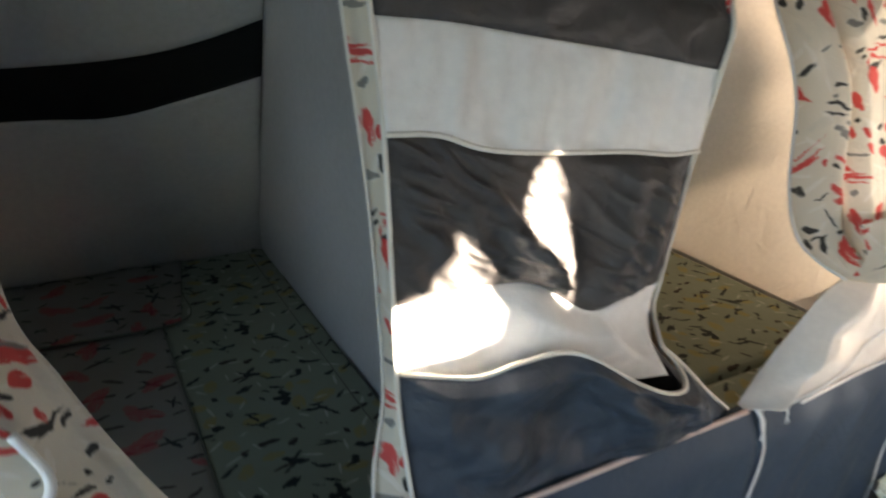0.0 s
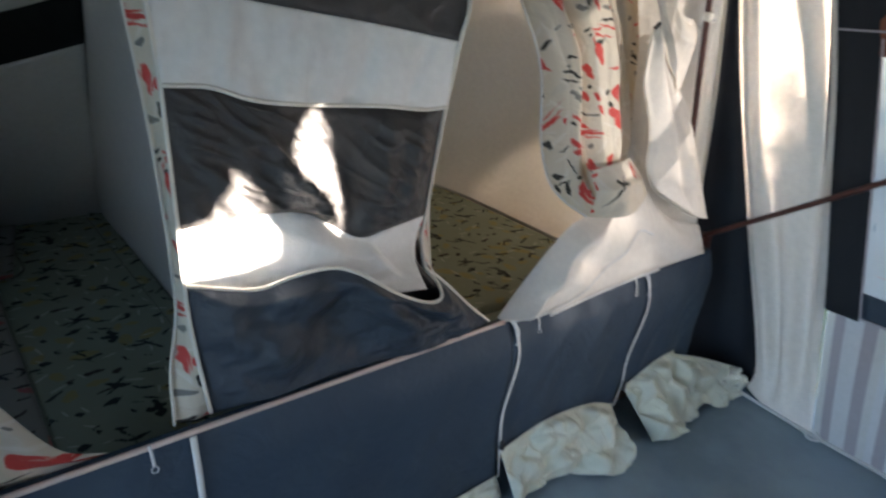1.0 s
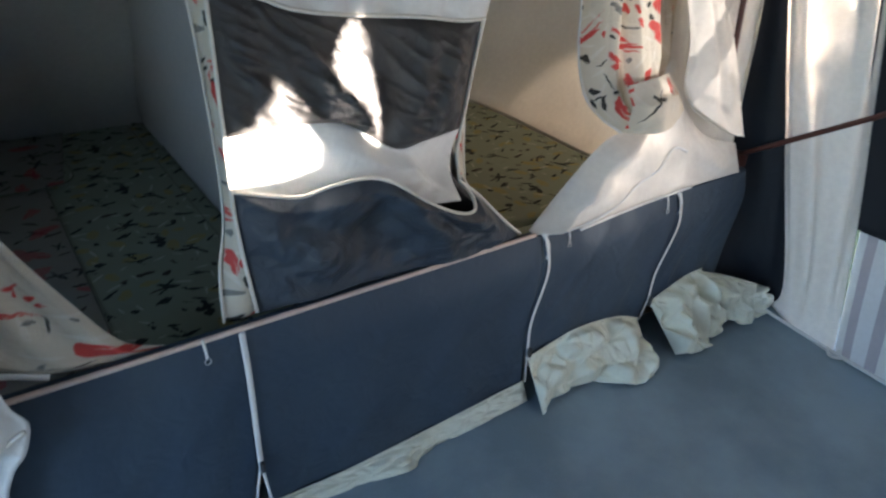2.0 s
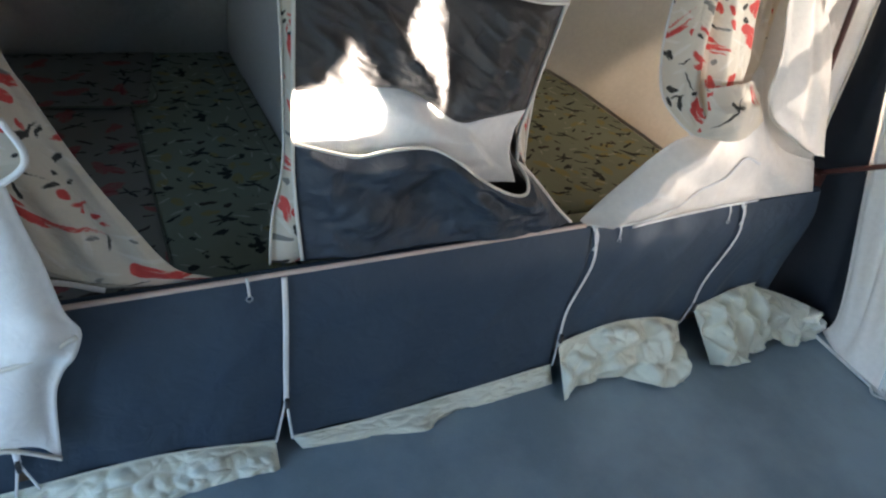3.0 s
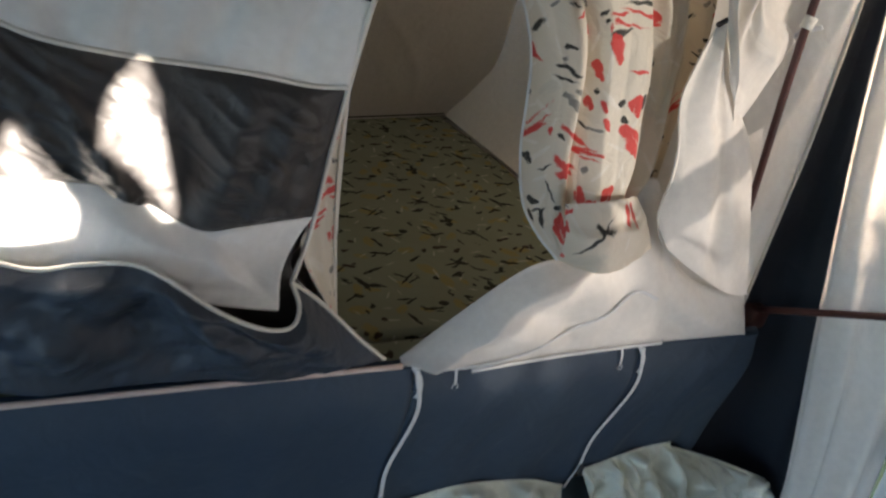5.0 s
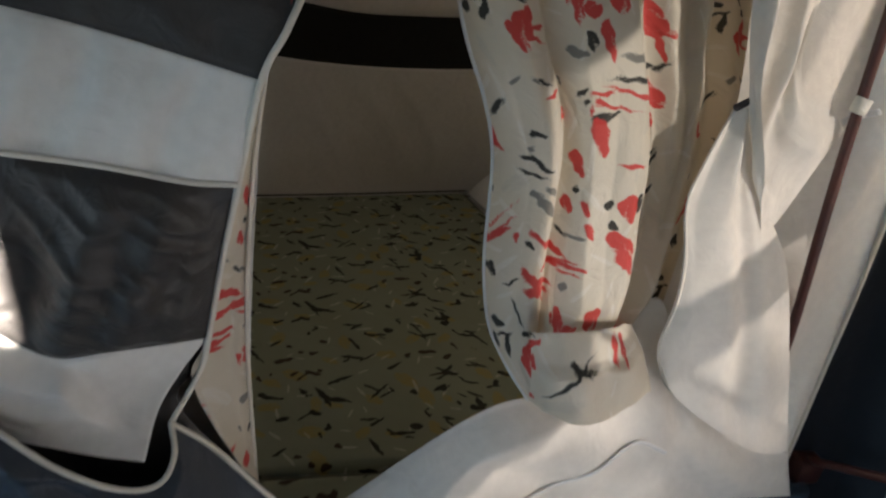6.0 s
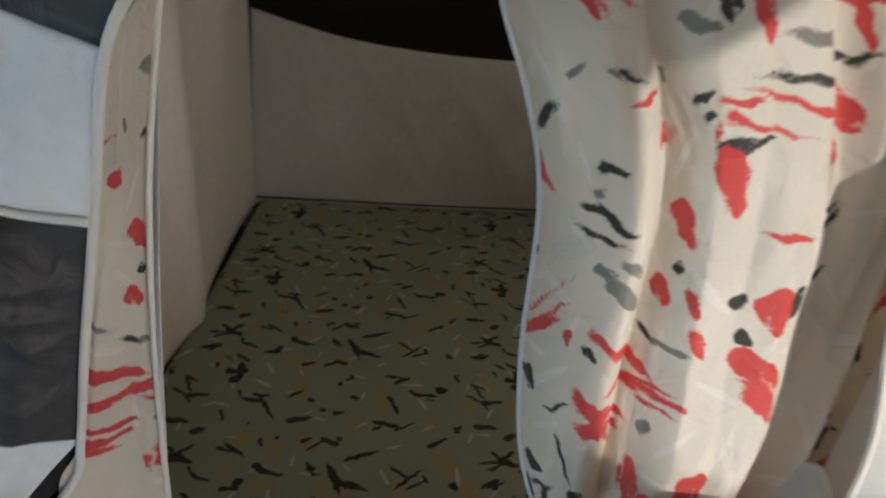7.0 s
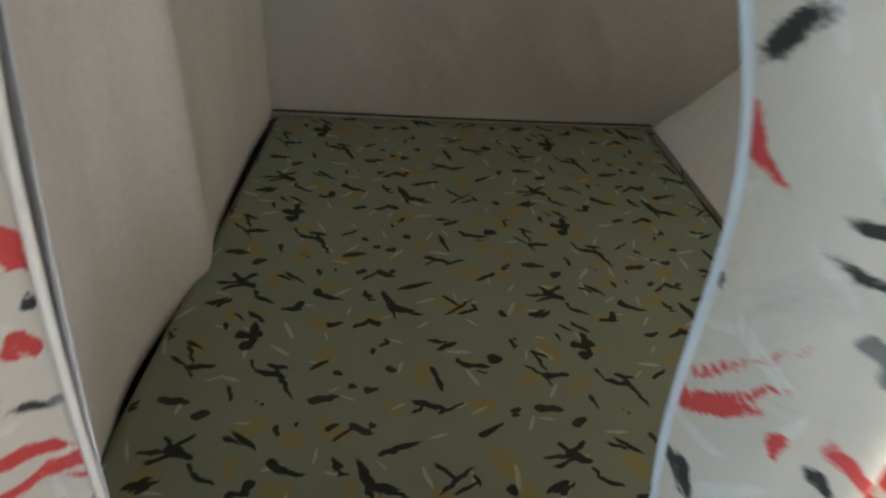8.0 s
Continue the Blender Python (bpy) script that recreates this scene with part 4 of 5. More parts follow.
part("white_band", drape(c_band, c_white, nu=70, nv=30, right=[c_band[-1], (0.85, 0.153, 1.42), c_white[-1]],
     fold=lambda u, v: hem(u, v, 0.1) * (0.02 * nz(u * 9 + v, v * 1.2, 3) + 0.012 * nz(u * 20 + v, v * 1.5, 4)) + 0.012 * v), white, panel, "white canvas band")


def mid_fold(u, v):
    h = hem(u, v, 0.07)
    f = 0.03 * math.sin(math.pi * v) * nz(u * 6 - v * 2.2, v * 1.2, 5) + 0.5 * crumple(0.028, 7, 3, 8)(u - v * 0.4, v)
    dx, dv = (u - 0.44) / 0.1, (v - 0.8) / 0.25
    knot = math.exp(-dx * dx - dv * dv)
    dr = u - 0.22 - 0.27 * v
    ridge = math.exp(-(dr / (0.075 if dr < 0 else 0.022)) ** 2) * smooth01(v * 1.6)
    left = 0.5 + 0.5 * math.sin((u - 0.16 * v) * 52 + 1.5 * nz(u * 3, v * 3, 2))
    left *= math.exp(-((u - 0.1 - 0.1 * v) / 0.13) ** 2) * smooth01(v * 1.5)
    bag = math.exp(-((u - 0.80) / 0.17) ** 2) * math.sin(math.pi * v) ** 0.6 * (1 + 0.25 * math.sin(u * 44 + v * 4))
    tuck = math.exp(-((u - 0.60) / 0.04) ** 2) * smooth01(v * 2)
    f += 0.012 * (0.5 - abs(nz(u * 9 - v * 5, v * 4, 12))) ** 2 * 4
    f *= 1 - 0.75 * math.exp(-((u - 0.5) / 0.12) ** 2)
    return h * (f + 0.035 * knot * (1 + 1.8 * (0.5 - abs(nz(u * 15 + v * 6, v * 8, 3)))) + 0.05 * ridge + 0.016 * left + 0.05 * bag - 0.02 * tuck)


part("middle_band", drape(c_white, c_mid, [c_white[0], lean(0.056, 1.27), c_mid[0]], [c_white[-1], (0.808, 0.157, 1.17), c_mid[-1]], nu=110, nv=80, fold=mid_fold), charcoal, panel, "charcoal canvas band, creased and bunched")


def tongue_fold(u, v):
    d = u - (0.66 + 0.34 * v)
    step = smooth01(0.5 - d / 0.045)
    return hem(u, v, 0.04) * (0.01 * nz(u * 6, v * 2, 6) + 0.055 * step * smooth01((u - 0.25) * 3) * smooth01(v * 4) * (1 - 0.9 * smooth01((v - 0.45) * 2.5)) + 0.02 * math.sin(math.pi * min(1.0, u * 1.3)) * v)


TIP = (0.69, 0.0, 0.855)
part("lower_band", drape([Vector(p) for p in c_mid], [lean(0.05, 0.92), lean(0.25, 0.87), lean(0.42, 0.86), (0.57, 0.03, 0.855), TIP],
     [c_mid[0], lean(0.05, 0.92)], [c_mid[-1], (0.742, 0.135, 0.955), (0.705, 0.08, 0.905), TIP], nu=110, nv=70, fold=tongue_fold), white, panel, "white canvas band folded into the pocket")
part("lining", drape([lean(0.05, 1.1, 0.08), (0.78, 0.178, 1.005)], [lean(0.06, 0.64, 0.05), (0.95, 0.06, 0.65)],
     [lean(0.05, 1.1, 0.08), lean(0.06, 0.64, 0.05)], [(0.78, 0.178, 1.005), (0.765, 0.168, 0.935), (0.742, 0.11, 0.875), (0.95, 0.06, 0.65)], nu=30, nv=30), charcoal, panel)
c_pocket = [(0.052, 0.1, 0.982), (0.135, 0.08, 0.962), (0.215, 0.06, 0.95), (0.296, 0.04, 0.972), (0.394, 0.02, 0.982), (0.461, -0.01, 0.96), (0.556, -0.04, 0.893), (0.65, -0.05, 0.845),
            (0.715, -0.035, 0.833), (0.738, 0.01, 0.855), (0.727, 0.064, 0.886)]
part("pocket", drape(c_pocket, [(0.075, 0.05, 0.64), (0.4, 0.03, 0.645), (0.97, 0.03, 0.65)],
     [c_pocket[0], (0.05, 0.08, 0.8), (0.075, 0.05, 0.64)], [c_pocket[-1], (0.8, 0.06, 0.82), (0.97, 0.03, 0.65)], nu=120, nv=60,
     fold=lambda u, v: hem(u, v, 0.1) * (crumple(0.022, 6, 3, 15)(u + v * 0.4, v) + 0.025 * (0.5 - abs(nz(u * 8 + v * 4, v * 4, 41))) ** 2 + 0.035 * math.sin(math.pi * v) * math.sin((u - 0.5) * 14 / (0.55 + v) + 2 * nz(u * 3, v * 2, 18)) * math.exp(-((u - 0.5) / 0.4) ** 2) + 0.04 * math.sin(math.pi * v) * nz(u * 4.5 - v * 2.2, v, 18) + 0.03)), pocket_mat, panel, "charcoal canvas bottom pocket hanging open, blue light in its colour")
part("piping", tube(c_pocket, 0.0055, 8, 90), piping_mat, panel)
part("piping", tube([(x, y - 0.014, z) for x, y, z in c_white], 0.0055, 8, 80), piping_mat, panel)
part("piping", tube([lean(0.028, 2.0, -0.004), lean(0.05, 1.66, -0.004), lean(0.058, 1.43, -0.004), lean(0.052, 1.15, -0.004), lean(0.047, 0.9, -0.004), lean(0.066, 0.65, -0.004)], 0.0055), piping_mat, panel)
part("piping", tube([lean(1.0, 2.0, -0.004), lean(0.945, 1.7, -0.004), (0.91, 0.166, 1.6), (0.87, 0.146, 1.514), (0.838, 0.153, 1.334), (0.81, 0.153, 1.17), (0.787, 0.153, 1.01), (0.772, 0.148, 0.94), (0.727, 0.064, 0.886)], 0.006), piping_mat, panel)
part("piping", tube([(0.727, 0.064, 0.886), (0.80, 0.062, 0.825), (0.9, 0.04, 0.72), (0.972, 0.028, 0.655)], 0.0055), piping_mat, panel)

# printed strips at both edges of the panel
strip = thing("edge_strip", "narrow floral-print cloth strip beside the pocket panel", "curtain", "edge strips")
floral_part("cloth", drape([(0.0, 0.30, 2.0), (0.05, 0.25, 2.0)], [(-0.02, 0.06, 0.64), (0.07, 0.055, 0.64)],
     [(0.0, 0.30, 2.0), (0.015, 0.25, 1.657), (0.028, 0.20, 1.375), (0.034, 0.165, 1.15), (0.03, 0.13, 0.92), (-0.005, 0.1, 0.767), (-0.02, 0.06, 0.64)],
     [(0.05, 0.25, 2.0), (0.055, 0.18, 1.43), (0.047, 0.09, 0.9), (0.07, 0.055, 0.64)], nu=30, nv=300, fold=lambda u, v: 0.006 * math.sin(u * 5 + v * 5), uv0=(0.25, 0.21)), strip, marks=DENSE_MARKS, bold=1.2)
part("piping", tube([(0.0, 0.298, 2.0), (0.013, 0.248, 1.657), (0.028, 0.196, 1.375), (0.034, 0.16, 1.15), (0.03, 0.125, 0.92), (-0.005, 0.095, 0.767), (-0.02, 0.055, 0.64)], 0.004), piping_mat, strip)
strip2 = thing("edge_strip", "floral-print cloth strip folded back beside a bedroom door", "curtain", "edge strips")
floral_part("cloth", drape([(0.99, 0.27, 2.0), (0.93, 0.32, 2.0)], [(0.93, 0.06, 0.62), (0.885, 0.2, 0.56)],
     [(0.99, 0.27, 2.0), (0.905, 0.18, 1.6), (0.866, 0.158, 1.514), (0.832, 0.165, 1.334), (0.803, 0.165, 1.17), (0.78, 0.165, 1.0), (0.765, 0.13, 0.9), (0.93, 0.06, 0.62)],
     [(0.93, 0.32, 2.0), (0.875, 0.255, 1.5), (0.855, 0.245, 1.25), (0.855, 0.235, 0.95), (0.885, 0.2, 0.56)], nu=60, nv=320,
     fold=lambda u, v: hem(u, v, 0.15) * 0.008 * (math.sin(u * 7 + v * 9) + nz(u * 4, v * 8, 3)), uv0=(0.17, 0.1)), strip2, marks=DENSE_MARKS, bold=1.2)
part("piping", tube([(0.932, 0.315, 2.0), (0.877, 0.25, 1.5), (0.857, 0.24, 1.25), (0.857, 0.23, 0.95), (0.887, 0.195, 0.56)], 0.0045), piping_mat, strip2)

# ---- the floral door curtain, bunched and tied up ----
def curt(x, z, dy=0.0):
    return (x, 0.02 + 0.4 * (z - 0.936) + dy, z)


curtain = thing("door_curtain", "cream floral-print door curtain bunched and tied up", "curtain")


def bunch(u, v):
    """Pleats of the gathered curtain: a rolled edge, a flat fall, a deep fold, and a set-back sheet behind its dark hem line."""
    w = u + 0.012 * nz(u * 3, v * 4, 4)
    c1, c2, c3 = 0.2 + 0.02 * v, 0.43 + 0.12 * v, 0.72 - 0.12 * v
    open_ = 1 - 0.6 * smooth01((v - 0.8) / 0.2)
    f = 0.06 * math.sin(math.pi * min(1.0, max(0.0, w / c1))) ** 0.6 * (0.5 + 0.5 * smooth01(v * 2))
    f += 0.045 * math.sin(math.pi * min(1.0, max(0.0, (w - c1) / (c2 - c1)))) ** 0.7
    f -= 0.075 * math.exp(-((w - c2) / 0.016) ** 2) + 0.06 * smooth01((w - c2) / 0.04)
    f += 0.02 * math.sin(math.pi * min(1.0, max(0.0, (w - c2) / (c3 - c2)))) + 0.045 * math.exp(-((w - c3 + 0.012) / 0.02) ** 2)
    f -= 0.07 * smooth01((w - c3) / 0.02)
    f += 0.012 * math.sin(w * 46 + 2 * nz(u * 3, v * 3, 2)) * smooth01((w - c2) / 0.1)
    pleat = abs(((7.5 * u - 1.6 * u * v + 0.5 * nz(u * 2, v * 2.5, 13)) % 1.0) - 0.5)
    gather = abs(((9 * u + 5 * v + 0.6 * nz(u * 3, v * 5, 17)) % 1.0) - 0.5) * smooth01((v - 0.72) / 0.2)
    fine = 0.026 * pleat + 0.02 * gather + 0.006 * nz(u * 16, v * 9, 8) + 0.012 * (0.5 - abs(nz(u * 5 + v * 2, v * 7, 19)))
    return open_ * f + hem(u, v, 0.06) * fine


CURTAIN_EDGE = [curt(1.14, 2.0), curt(1.22, 1.64), (1.283, 0.265, 1.49), (1.318, 0.251, 1.372), (1.333, 0.234, 1.167), (1.356, 0.196, 1.027), (1.39, 0.134, 0.959), (1.421, 0.056, 0.925)]
floral_part("cloth", drape([curt(1.14, 2.0), curt(1.53, 2.0, -0.04), curt(1.97, 2.0)], [CURTAIN_EDGE[-1], curt(1.46, 1.0, -0.02), curt(1.55, 1.04, -0.02), curt(1.68, 1.07)],
     CURTAIN_EDGE,
     [curt(1.97, 2.0), curt(1.99, 1.6), curt(1.99, 1.52), curt(1.97, 1.36), curt(1.94, 1.22), curt(1.86, 1.12), curt(1.68, 1.07)], nu=240, nv=300, fold=bunch, thick=0), curtain)
part("piping", tube(CURTAIN_EDGE, 0.005), tape, curtain, "pale blue-white bound edge")

floral_part("tail", drape([curt(1.385, 1.10, -0.035), curt(1.46, 1.12, -0.075), curt(1.53, 1.13, -0.075), curt(1.60, 1.115, -0.04)], [CURTAIN_EDGE[-1], curt(1.47, 0.95, -0.05), curt(1.55, 0.967, -0.06), curt(1.65, 0.995, -0.05)],
     [curt(1.385, 1.10, -0.035), curt(1.39, 1.02, -0.045), CURTAIN_EDGE[-1]], [curt(1.60, 1.115, -0.04), curt(1.625, 1.07, -0.05), curt(1.65, 0.995, -0.05)],
     nu=90, nv=70, thick=0, fold=lambda u, v: 0.004 * math.sin(math.pi * u) + 0.018 * smooth01((v - 0.25 - 0.12 * u) / 0.1) * smooth01((1 - u) * 4) * smooth01(u * 6) + 0.016 * abs(((1.7 * u - 0.8 * v) % 1.0) - 0.5) + 0.006 * nz(u * 6, v * 4, 5), uv0=(0.4, 0.7)), curtain, "knotted tail of the curtain", marks=TAIL_MARKS)

# ---- white door flaps right of the curtain ----
def fl(x, z, dy=0.0):
    return (x, -0.06 + 0.3 * (z - 0.854) + dy, z)


back_panel = thing("canvas_panel", "white canvas panel beside the bedroom door", "tent panel")
part("cloth", drape([(1.80, 0.38, 2.0), (2.24, 0.25, 2.0)], [(1.70, 0.035, 0.655), (2.185, 0.085, 0.655)],
     [(1.80, 0.38, 2.0), (1.86, 0.30, 1.52), (1.77, 0.2, 1.25), (1.70, 0.10, 0.95), (1.70, 0.035, 0.655)], [(2.24, 0.25, 2.0), (2.222, 0.155, 1.33), (2.2, 0.11, 0.9), (2.185, 0.085, 0.655)],
     nu=50, nv=60, thick=0, fold=lambda u, v: hem(u, v, 0.1) * (0.02 * nz(u * 4, v * 3, 2) + 0.07 * abs(((1.6 * u + 1.3 * v + 0.2) % 1.0) - 0.5))), white_flap_mat, back_panel)
part("piping", tube([(2.24, 0.245, 2.0), (2.222, 0.15, 1.33), (2.2, 0.105, 0.9), (2.185, 0.08, 0.66)], 0.006), piping_mat, back_panel)

flap = thing("door_flap", "white cotton door flap hanging in a point", "door flap")
part("cloth", drape([fl(1.745, 1.548), fl(1.765, 1.55)], [fl(1.655, 1.06), fl(1.69, 1.0), fl(1.807, 0.93), fl(1.91, 0.88), fl(2.005, 0.854)],
     [fl(1.745, 1.548), fl(1.69, 1.43), fl(1.668, 1.36), fl(1.682, 1.25), fl(1.675, 1.17), fl(1.652, 1.1), fl(1.655, 1.06)],
     [fl(1.765, 1.55), fl(1.82, 1.41), fl(1.92, 1.25), fl(1.965, 1.07), fl(1.99, 0.93), fl(2.005, 0.854)], nu=60, nv=80,
     fold=lambda u, v: 0.05 * math.sin(math.pi * u) * (0.4 + 0.6 * v) + hem(u, v, 0.12) * (0.015 * nz(u * 3 + v, v * 3, 9) - 0.04 * math.exp(-((u - 0.58) / 0.1) ** 2) * (0.3 + 0.7 * v)), thick=0.0), white_flap_mat, flap)
part("piping", tube([fl(1.745, 1.548), fl(1.69, 1.43), fl(1.668, 1.36), fl(1.682, 1.25), fl(1.675, 1.17), fl(1.652, 1.1), fl(1.655, 1.06), fl(1.69, 1.0), fl(1.807, 0.93), fl(1.91, 0.88), fl(2.005, 0.854)], 0.0035, 8, 100), piping_mat, flap)
part("toggle", tube([fl(1.735, 1.545, -0.01), fl(1.762, 1.56, -0.012)], 0.007, 10, 6), charcoal, flap, "dark toggle button")

tie = thing("tied_back_flap", "white cotton flap pulled back to the pole by a loop", "door flap")
part("cloth", drape([(1.74, 0.25, 2.0), (1.98, 0.26, 2.0)], [(1.76, 0.13, 1.545), (1.82, 0.07, 1.36), (1.86, 0.08, 1.31), (1.97, 0.11, 1.53)],
     [(1.74, 0.25, 2.0), (1.73, 0.19, 1.75), (1.76, 0.13, 1.545)], [(1.98, 0.26, 2.0), (1.86, 0.17, 1.72), (1.85, 0.12, 1.6), (1.92, 0.11, 1.57), (1.97, 0.11, 1.53)], nu=60, nv=60,
     fold=lambda u, v: hem(u, v, 0.1) * (0.04 * nz(u * 4 + v * 2, v * 3, 14) + 0.06 * abs(((2.2 * u - 0.9 * v) % 1.0) - 0.5)), thick=0), white_flap_mat, tie)
part("loop", tube([(1.955, 0.105, 1.545), (1.975, 0.1, 1.56), (1.995, 0.07, 1.58)], 0.008, 8, 12, 0.4), tape, tie)

pole = thing("tent_pole", "rust-red painted steel upright tent pole", "tent pole", "tent poles")
part("tube", tube([(1.90, 0.1, 2.2), (1.968, 0.085, 1.5), (2.055, 0.10, 0.98), (2.09, 0.17, 0.80), (2.12, 0.2, 0.345)], 0.011, 12, 40), rust_pole, pole)
part("clip", tube([(1.952, 0.08, 1.57), (1.958, 0.08, 1.6)], 0.016, 12, 4), piping_mat, pole, "cream plastic pole clip")
pole2 = thing("tent_pole", "rust-red painted steel brace pole rising from the bed frame", "tent pole", "tent poles")
part("tube", tube([(2.25, 0.09, 0.672), (2.25, -0.30, 0.937), (2.25, -0.68, 1.2), (2.25, -2.4, 2.39)], 0.011, 12, 40), rust_pole, pole2)
part("end_bracket", box(2.215, 0.05, 0.62, 2.285, 0.11, 0.69, 0.006), rust_pole, pole2)

low = thing("lower_door_flap", "white cotton lower door flap folded over the sill", "door flap")
lowtop = [(1.012, 0.03, 0.655), (1.10, 0.05, 0.712), (1.17, 0.055, 0.77), (1.275, 0.06, 0.855), (1.36, 0.065, 0.905), (1.46, 0.075, 0.925), (1.54, 0.095, 0.965), (1.605, 0.11, 1.06), (1.69, 0.105, 1.14), (1.77, 0.06, 0.95), (1.90, 0.035, 0.84), (2.10, 0.02, 0.78)]
lowbot = [(1.012, 0.0, 0.652), (1.2, -0.02, 0.637), (1.5, -0.015, 0.652), (1.82, -0.012, 0.66), (2.14, -0.01, 0.655)]
def low_fold(u, v):
    w = 0.2 * nz(u * 3, v * 2, 33)
    pleat = abs(((4.2 * u - 0.9 * v + w) % 1.0) - 0.5)
    vr = max(0.12, 0.62 - 1.25 * u + 0.05 * math.sin(u * 17))
    ridge = v / vr if v < vr else (1 - v) / (1 - vr)
    left = 1 - smooth01((u - 0.42) / 0.2)
    sway = 0.5 + 0.5 * math.sin(26 * u - 9 * v + 2.5 * nz(u * 4, v * 2, 12))
    return hem(u, v, 0.06) * (0.02 * sway * math.sin(math.pi * v) * left + 0.055 * left * ridge + 0.02 * (1 - left) * math.sin(math.pi * v) + 0.018 * pleat * (1 - 0.6 * left) + 0.012 * nz(u * 9, v * 3, 5))


part("cloth", drape(lowtop, lowbot, nu=140, nv=50, fold=low_fold, thick=0.001), white_flap_mat, low)
up, dn = even(lowtop, 101), even(lowbot, 101)


def on_low(u, v, d=0.005):
    i = round(u * 100)
    return up[i] * (1 - v) + dn[i] * v + Vector((0, -1, 0)) * (low_fold(u, v) + d)


part("zip_tape", tube([on_low(0.02, 0.9), on_low(0.15, 0.95), on_low(0.3, 0.85), on_low(0.42, 0.72), on_low(0.5, 0.68), on_low(0.58, 0.62), on_low(0.66, 0.6)], 0.005, 8, 90, 0.5), tape, low, "pinkish white zip")
part("hem_tape", tube([(1.2, -0.03, 0.638), (1.5, -0.022, 0.655), (1.81, -0.02, 0.663)], 0.006, 8, 40, 0.5), tape, low)
part("seam", tube([(1.815, -0.012, 0.665), (1.785, 0.015, 0.80)], 0.0025, 6, 20), lilac, low)

# ---- left door curtain and flap ----
def lc(x, z, dy=0.0):
    return (x, 0.03 + 0.25 * (z - 0.64) + dy, z)


lcur = thing("door_curtain", "floral-print door curtain swept aside over the sill", "curtain")
floral_part("cloth", drape([lc(-0.75, 2.0), lc(-0.56, 2.0)], [lc(-0.80, 0.72), lc(-0.55, 0.70), lc(-0.41, 0.655), lc(-0.30, 0.645), lc(-0.175, 0.645)],
     [lc(-0.75, 2.0), lc(-0.8, 1.4), lc(-0.80, 0.72)], [lc(-0.56, 2.0), lc(-0.565, 1.5), lc(-0.555, 1.235), lc(-0.507, 1.11), lc(-0.44, 0.965), lc(-0.36, 0.825), lc(-0.27, 0.69), lc(-0.175, 0.645)], nu=140, nv=300, uv0=(0.2, 0.3),
     fold=lambda u, v: hem(u, v, 0.05) * (0.045 * math.exp(-((u - 0.78) / 0.17) ** 2) + 0.03 * math.sin(u * 11 + v * 2 + nz(u * 3, v * 3, 7)) + 0.012 * nz(u * 9, v * 7, 3))), lcur, marks=DENSE_MARKS, bold=1.2)
part("hem_tape", tube([lc(-0.78, 0.722, -0.01), lc(-0.55, 0.70, -0.01), lc(-0.43, 0.66, -0.01)], 0.009, 8, 40, 0.4), tape, lcur)
lflap = thing("door_flap", "white canvas door flap hanging with a printed lining fold", "door flap")
part("cloth", drape([(-1.1, -0.05, 2.0), (-0.62, -0.05, 2.0)], [(-1.1, -0.1, 0.3), (-0.69, -0.1, 0.315), (-0.59, -0.1, 0.245)],
     [(-1.1, -0.05, 2.0), (-1.1, -0.1, 0.3)], [(-0.62, -0.05, 2.0), (-0.60, -0.08, 1.3), (-0.56, -0.1, 1.0), (-0.535, -0.1, 0.86), (-0.515, -0.1, 0.715), (-0.49, -0.1, 0.64), (-0.545, -0.1, 0.53), (-0.57, -0.1, 0.45), (-0.59, -0.1, 0.245)], nu=50, nv=120,
     fold=lambda u, v: hem(u, v, 0.06) * (0.02 * math.sin(u * 14 + v * 3) + 0.015 * nz(u * 5, v * 5, 6)) + 0.02 * math.exp(-((v - 0.8) / 0.02) ** 2) * u), white, lflap)
part("fold_seam", tube([(-0.8, -0.115, 0.58), (-0.62, -0.12, 0.6), (-0.5, -0.112, 0.645)], 0.006, 8, 30), piping_mat, lflap)
part("piping", tube([(-0.75, -0.105, 0.31), (-0.69, -0.105, 0.312), (-0.59, -0.105, 0.243)], 0.006, 8, 24), piping_mat, lflap)
floral_part("lining_fold", drape([(-0.75, -0.09, 1.36), (-0.575, -0.1, 1.22)], [(-0.75, -0.11, 1.08), (-0.58, -0.12, 1.06)],
     [(-0.75, -0.09, 1.36), (-0.75, -0.11, 1.08)], [(-0.575, -0.1, 1.22), (-0.53, -0.11, 1.15), (-0.525, -0.12, 1.10), (-0.58, -0.12, 1.06)], nu=60, nv=80, uv0=(0.6, 0.1), fold=lambda u, v: 0.02 * math.sin(math.pi * u)), lflap, "floral lining turned outwards", marks=DENSE_MARKS, bold=1.2)
part("piping", tube([(-0.55, -0.115, 1.19), (-0.522, -0.125, 1.125), (-0.54, -0.128, 1.085), (-0.6, -0.128, 1.06), (-0.72, -0.12, 1.07)], 0.007, 8, 40), tape, lflap)

# ---- sill and skirt ----
rail = thing("sill_rail", "bed-edge rail wrapped in navy canvas with aged binding", "rail")
part("tube", tube([(-1.6, 0.02, 0.632), (0.5, 0.02, 0.632), (2.22, 0.025, 0.632)], 0.018, 12, 60), navy, rail)
part("binding", tube([(-1.6, -0.004, 0.65), (-0.3, -0.006, 0.651), (0.06, -0.006, 0.652), (0.5, -0.004, 0.652), (1.01, -0.004, 0.655)], 0.0075, 8, 80), pink_piping, rail, "faded pinkish piping")

